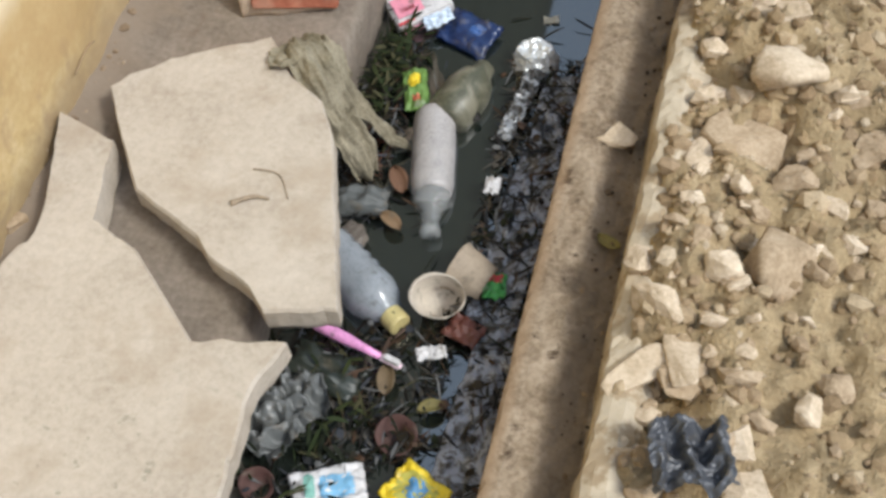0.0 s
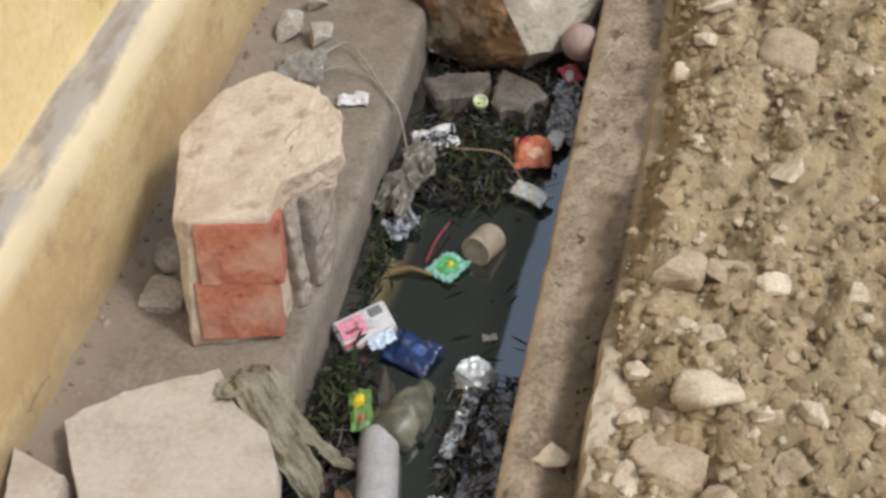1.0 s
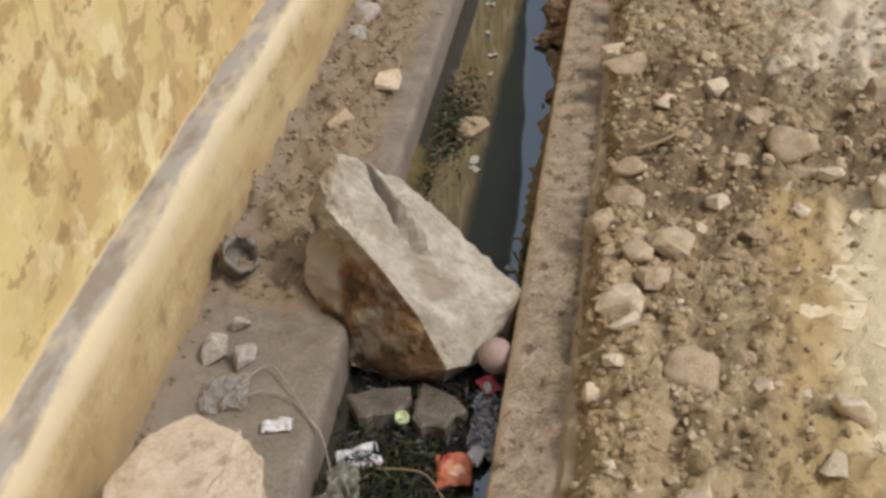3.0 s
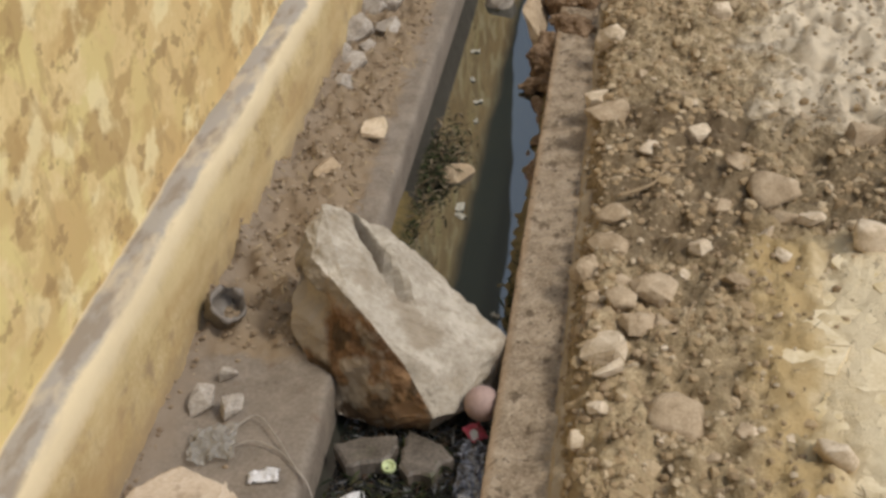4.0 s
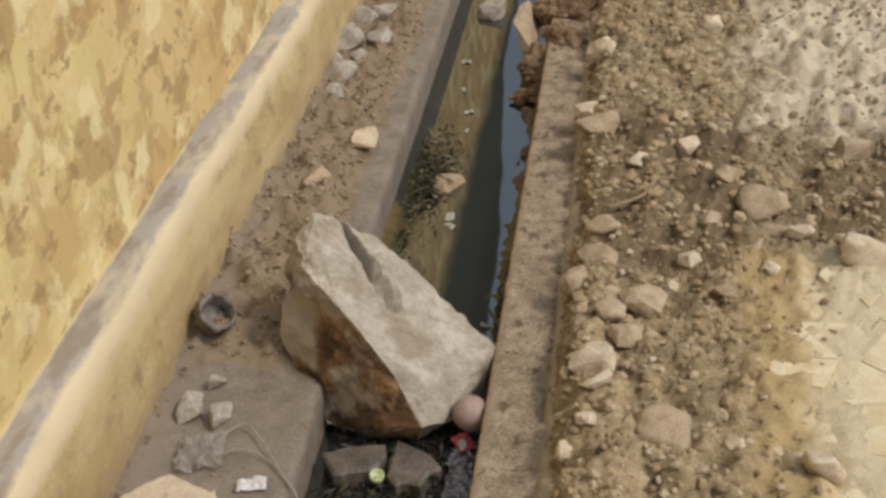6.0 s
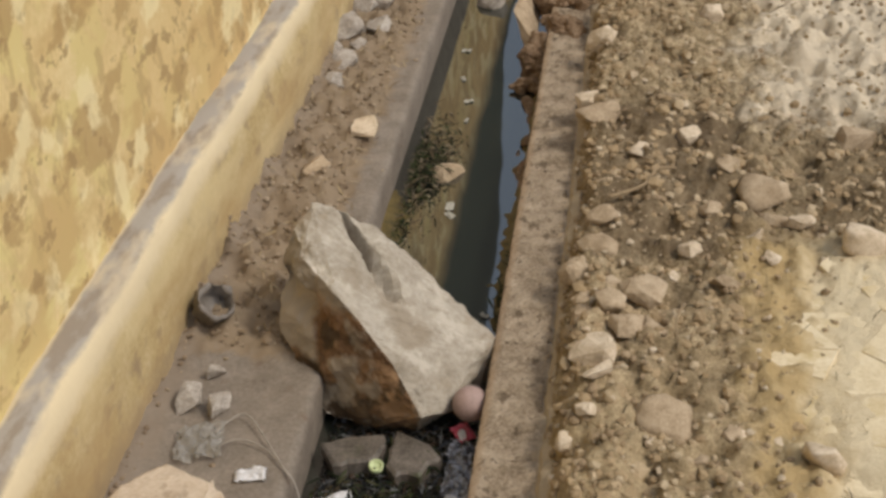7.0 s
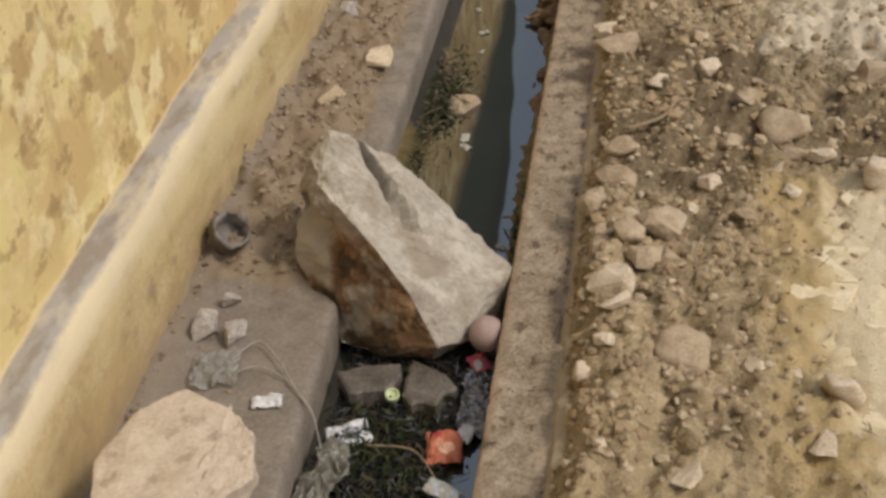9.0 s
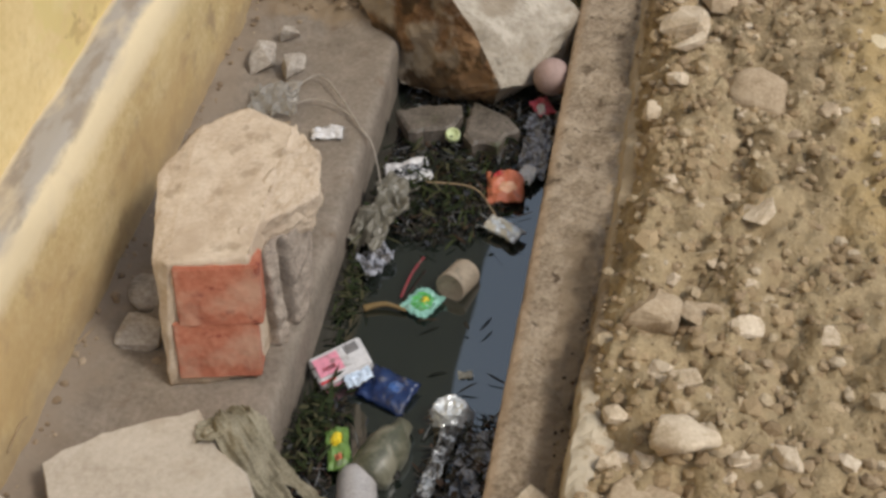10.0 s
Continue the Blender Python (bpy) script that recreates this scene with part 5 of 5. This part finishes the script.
stem("twig", [(-0.215, 1.80, -0.085), (-0.13, 1.79, -0.08), (-0.085, 1.74, -0.09), (-0.06, 1.70, -0.1)], 0.002, TWIG, "thin bent twig lying over the weed", "twig")
stem("twig", [(-0.622, 1.165, 0.012), (-0.615, 1.12, 0.05), (-0.605, 1.06, 0.06)], 0.0022, TWIG, "thin pale twig standing beside the slab", "twig")
stem("twig", [(-0.665 + 0.02, 1.22, 0.03), (-0.62, 1.27, 0.02), (-0.60, 1.33, 0.015)], 0.002, TWIG, "thin pale twig at the foot of the plinth", "twig")
stem("twig", [(0.21, 2.56, 0.10), (0.28, 2.60, 0.105), (0.31, 2.66, 0.11), (0.35, 2.68, 0.10)], 0.005, TWIG, "dry forked twig lying on the soil", "twig")
stem("twig", [(0.36, 2.20, 0.09), (0.345, 2.14, 0.092), (0.35, 2.07, 0.085)], 0.003, TWIG, "short dry twig lying on the soil", "twig")
stem("string", [(-0.47, 1.90, 0.012), (-0.43, 1.95, 0.015), (-0.38, 1.90, 0.012), (-0.33, 1.83, 0.008), (-0.30, 1.80, -0.01), (-0.285, 1.77, -0.07)], 0.0015, STRING, "grey string trailing over the ledge", "string", False)
stem("string", [(-0.46, 1.86, 0.012), (-0.42, 1.885, 0.012), (-0.36, 1.86, 0.01), (-0.305, 1.80, 0.004)], 0.0013, STRING, "thin grey string on the ledge", "string", False)
leaf_bm = sheet(list(np.linspace(-1, 1, 7)), list(np.linspace(-1, 1, 11)), lambda a, b: (a * 0.008 * (1 - b * b) ** 0.6, b * 0.016, 0.004 * a * a + 0.003 * b * b))
leaf_more = bmesh.ops.extrude_face_region(leaf_bm, geom=list(leaf_bm.faces))
bmesh.ops.translate(leaf_bm, verts=[g for g in leaf_more["geom"] if isinstance(g, bmesh.types.BMVert)], vec=(0, 0, 0.0006))
thing("leaf", leaf_bm, plain("olive_leaf", (0.22, 0.17, 0.04), 0.7), "dry olive leaf lying on the kerb", "leaf", pose(0.078, 0.975, -0.006, 0, 0, 65), smooth=True)

for x, y, yaw, big, tone in ((-0.212, 1.085, 30, 1.2, (0.14, 0.07, 0.035)), (-0.235, 0.775, 80, 1.0, (0.10, 0.065, 0.035)), (-0.15, 0.80, 10, 1.1, (0.13, 0.09, 0.045)), (-0.09, 0.775, 120, 0.9, (0.16, 0.135, 0.04)), (-0.205, 1.02, 60, 1.0, (0.19, 0.12, 0.06))):
    dead = sheet(list(np.linspace(-1, 1, 7)), list(np.linspace(-1, 1, 11)), lambda a, b: (a * 0.010 * big * (1 - b * b) ** 0.6, b * 0.018 * big, 0.006 * a * a - 0.004 * b * b))
    dead_more = bmesh.ops.extrude_face_region(dead, geom=list(dead.faces))
    bmesh.ops.translate(dead, verts=[g for g in dead_more["geom"] if isinstance(g, bmesh.types.BMVert)], vec=(0, 0, 0.0006))
    thing("leaf", dead, plain("dead_leaf", tone, 0.7), "dead brown leaf floating among the litter", "leaf", pose(x, y, -0.096, 8, 5, yaw), "dead leaves", smooth=True)
SHERD = [(0.0, 0.004), (0.014, 0.004), (0.018, 0.0), (0.021, 0.002), (0.028, 0.024), (0.0285, 0.027), (0.026, 0.027), (0.018, 0.008), (0.0, 0.007)]
for x, y, big, d in ((-0.122, 0.738, 0.85, (0.15, -0.25, 0.95)), (-0.262, 0.650, 0.7, (0.25, -0.3, 0.9))):
    bm = lathe([(r * big, z * big) for r, z in SHERD], 26)
    thing("clay_cup", dented(bm, 0.002, 40, x * 50), plain("dark_clay", (0.075, 0.033, 0.026), 0.7), "small dark red-brown clay cup in the litter", "cup", along(x, y, -0.113, *d), "clay cups", smooth=True)

# dented cup by the plinth
thing("dented_can", dented(lathe([(0.0, 0.004), (0.030, 0.004), (0.033, 0.0), (0.036, 0.006), (0.036, 0.045), (0.038, 0.05), (0.034, 0.052), (0.031, 0.046), (0.030, 0.012), (0.0, 0.010)], 26), 0.009, 45),
      plain("dark_tinplate", (0.19, 0.165, 0.14), 0.6, stain=(0.26, 0.22, 0.18), stain_size=30), "dented dark tin can lying by the plinth", "can", along(-0.575, 2.235, 0.04, 0.45, -0.35, 0.55), smooth=True)


# rag over slab and ledge
def cloth(path, widths, folds, seed, n=22):
    """A folded strip of cloth laid along a path."""
    bm = bmesh.new()
    rows = []
    pts = [Vector(p) for p in path]
    for k in range(len(pts) - 1):
        for s in range(8 if k < len(pts) - 2 else 9):
            f = s / 8
            a, b, c, d = pts[max(0, k - 1)], pts[k], pts[k + 1], pts[min(len(pts) - 1, k + 2)]
            p = 0.5 * (2 * b + (c - a) * f + (2 * a - 5 * b + 4 * c - d) * f * f + (3 * b - a - 3 * c + d) * f ** 3)
            w = widths[k] + (widths[k + 1] - widths[k]) * f
            way = (c - b).normalized()
            side = way.cross(Vector((0, 0, 1))).normalized()
            up = side.cross(way)
            row = []
            for i in range(n + 1):
                q = i / n * 2 - 1
                lift = w * 0.10 * math.sin(q * folds + seed + 1.6 * fbm((k + f) * 0.9, q, seed)) + 0.008 * fbm(q * 2.4, (k + f) * 1.4, seed) + 0.16 * w * (1 - q * q)
                row.append(bm.verts.new(p + side * q * w / 2 + up * lift))
            rows.append(row)
    for a, b in zip(rows, rows[1:]):
        for i in range(n):
            bm.faces.new((a[i], a[i + 1], b[i + 1], b[i]))
    more = bmesh.ops.extrude_face_region(bm, geom=list(bm.faces))
    bmesh.ops.translate(bm, verts=[g for g in more["geom"] if isinstance(g, bmesh.types.BMVert)], vec=(0, 0, -0.0025))
    return bm


CLOTH = surface("olive_cloth", (0.12, 0.102, 0.066), (0.235, 0.205, 0.14), (0.35, 0.31, 0.225), 24, 260, 0.95, 0.5, spread=0.35)
rag = base("rag", "dirty olive rag draped over slab and ledge into the drain", "rag")
part("wide_fold", cloth([(-0.352, 1.166, 0.050), (-0.334, 1.148, 0.060), (-0.304, 1.118, 0.042), (-0.283, 1.102, -0.01), (-0.262, 1.094, -0.055), (-0.254, 1.088, -0.100)], [0.030, 0.052, 0.054, 0.050, 0.048, 0.030], 5.0, 1, 34), CLOTH, rag, "", True)
part("narrow_fold", cloth([(-0.335, 1.185, 0.035), (-0.312, 1.160, 0.045), (-0.287, 1.138, 0.012), (-0.260, 1.138, -0.04), (-0.238, 1.142, -0.08), (-0.212, 1.146, -0.104)], [0.034, 0.050, 0.040, 0.026, 0.020, 0.008], 4.5, 3, 30), CLOTH, rag, "", True)
part("corner_flap", cloth([(-0.372, 1.128, 0.053), (-0.356, 1.134, 0.056), (-0.336, 1.140, 0.060)], [0.030, 0.036, 0.030], 3.0, 6, 20), CLOTH, rag, "", True)

# bits afloat on the far water
for k, (x, y, s) in enumerate(((-0.185, 2.86, 0.02), (-0.178, 2.82, 0.016), (-0.255, 3.74, 0.016), (-0.207, 3.41, 0.014), (-0.20, 3.3, 0.01), (-0.24, 3.55, 0.012), (-0.05, 2.42, 0.012), (-0.076, 1.405, 0.012))):
    thing("floating_scrap", packet(s, s * 1.8, 0.003, 50 + k, 0.002, 6), plain("pale_scrap", (0.42, 0.40, 0.33), 0.6) if k == 0 else bpy.data.materials["pale_scrap"],
          "small pale scrap floating on dark water", "scrap", pose(x, y, WATER_Z + 0.003, 0, 0, 40 * k), "floating scraps")


# ---- dried mud plates ----
def clipped(poly, site, other, gap):
    """The part of a polygon nearer to site than to other, drawn in by half a gap."""
    mid, way = (site + other) / 2, (other - site).normalized()
    limit = mid.dot(way) - gap / 2
    out = []
    for a, b in zip(poly, poly[1:] + poly[:1]):
        da, db = a.dot(way) - limit, b.dot(way) - limit
        if da <= 0:
            out.append(a)
        if da * db < 0:
            out.append(a + (b - a) * (da / (da - db)))
    return out


MUD = surface("pale_dried_mud", (0.58, 0.46, 0.275), (0.71, 0.59, 0.385), (0.80, 0.695, 0.50), 14, 140, 0.95, 0.6, spread=0.34, stain=(0.56, 0.43, 0.22), stain_size=9, stain_at=(0.50, 0.66))
rnd = random.Random(5)
sites = [Vector((0.50 + 0.085 * (i + rnd.uniform(-0.38, 0.38)), 1.70 + 0.12 * (j + rnd.uniform(-0.38, 0.38)))) for i in range(-2, 9) for j in range(-2, 10)]
for site in sites:
    if ((site.x - 0.76) / 0.22) ** 2 + ((site.y - 2.06) / 0.36) ** 2 > 1:
        continue
    cell = [site + Vector(c) * 0.3 for c in ((-1, -1), (1, -1), (1, 1), (-1, 1))]
    for other in sites:
        if other is not site and (other - site).length < 0.4:
            cell = clipped(cell, site, other, rnd.uniform(0.0016, 0.006))
    if len(cell) < 3:
        continue
    top = sum(soil(site.x + dx, site.y + dy) for dx in (-0.03, 0, 0.03) for dy in (-0.04, 0, 0.04)) / 9 + 0.0025 - 0.007 * (((site.x - 0.76) / 0.22) ** 2 + ((site.y - 2.06) / 0.36) ** 2)
    plate = prism([(p.x, p.y) for p in cell], top - 0.025, top + rnd.uniform(-0.0006, 0.0006), rnd.randint(1, 99), 0.003, inset=0.0015)
    part("mud_plate", plate, MUD, ground)
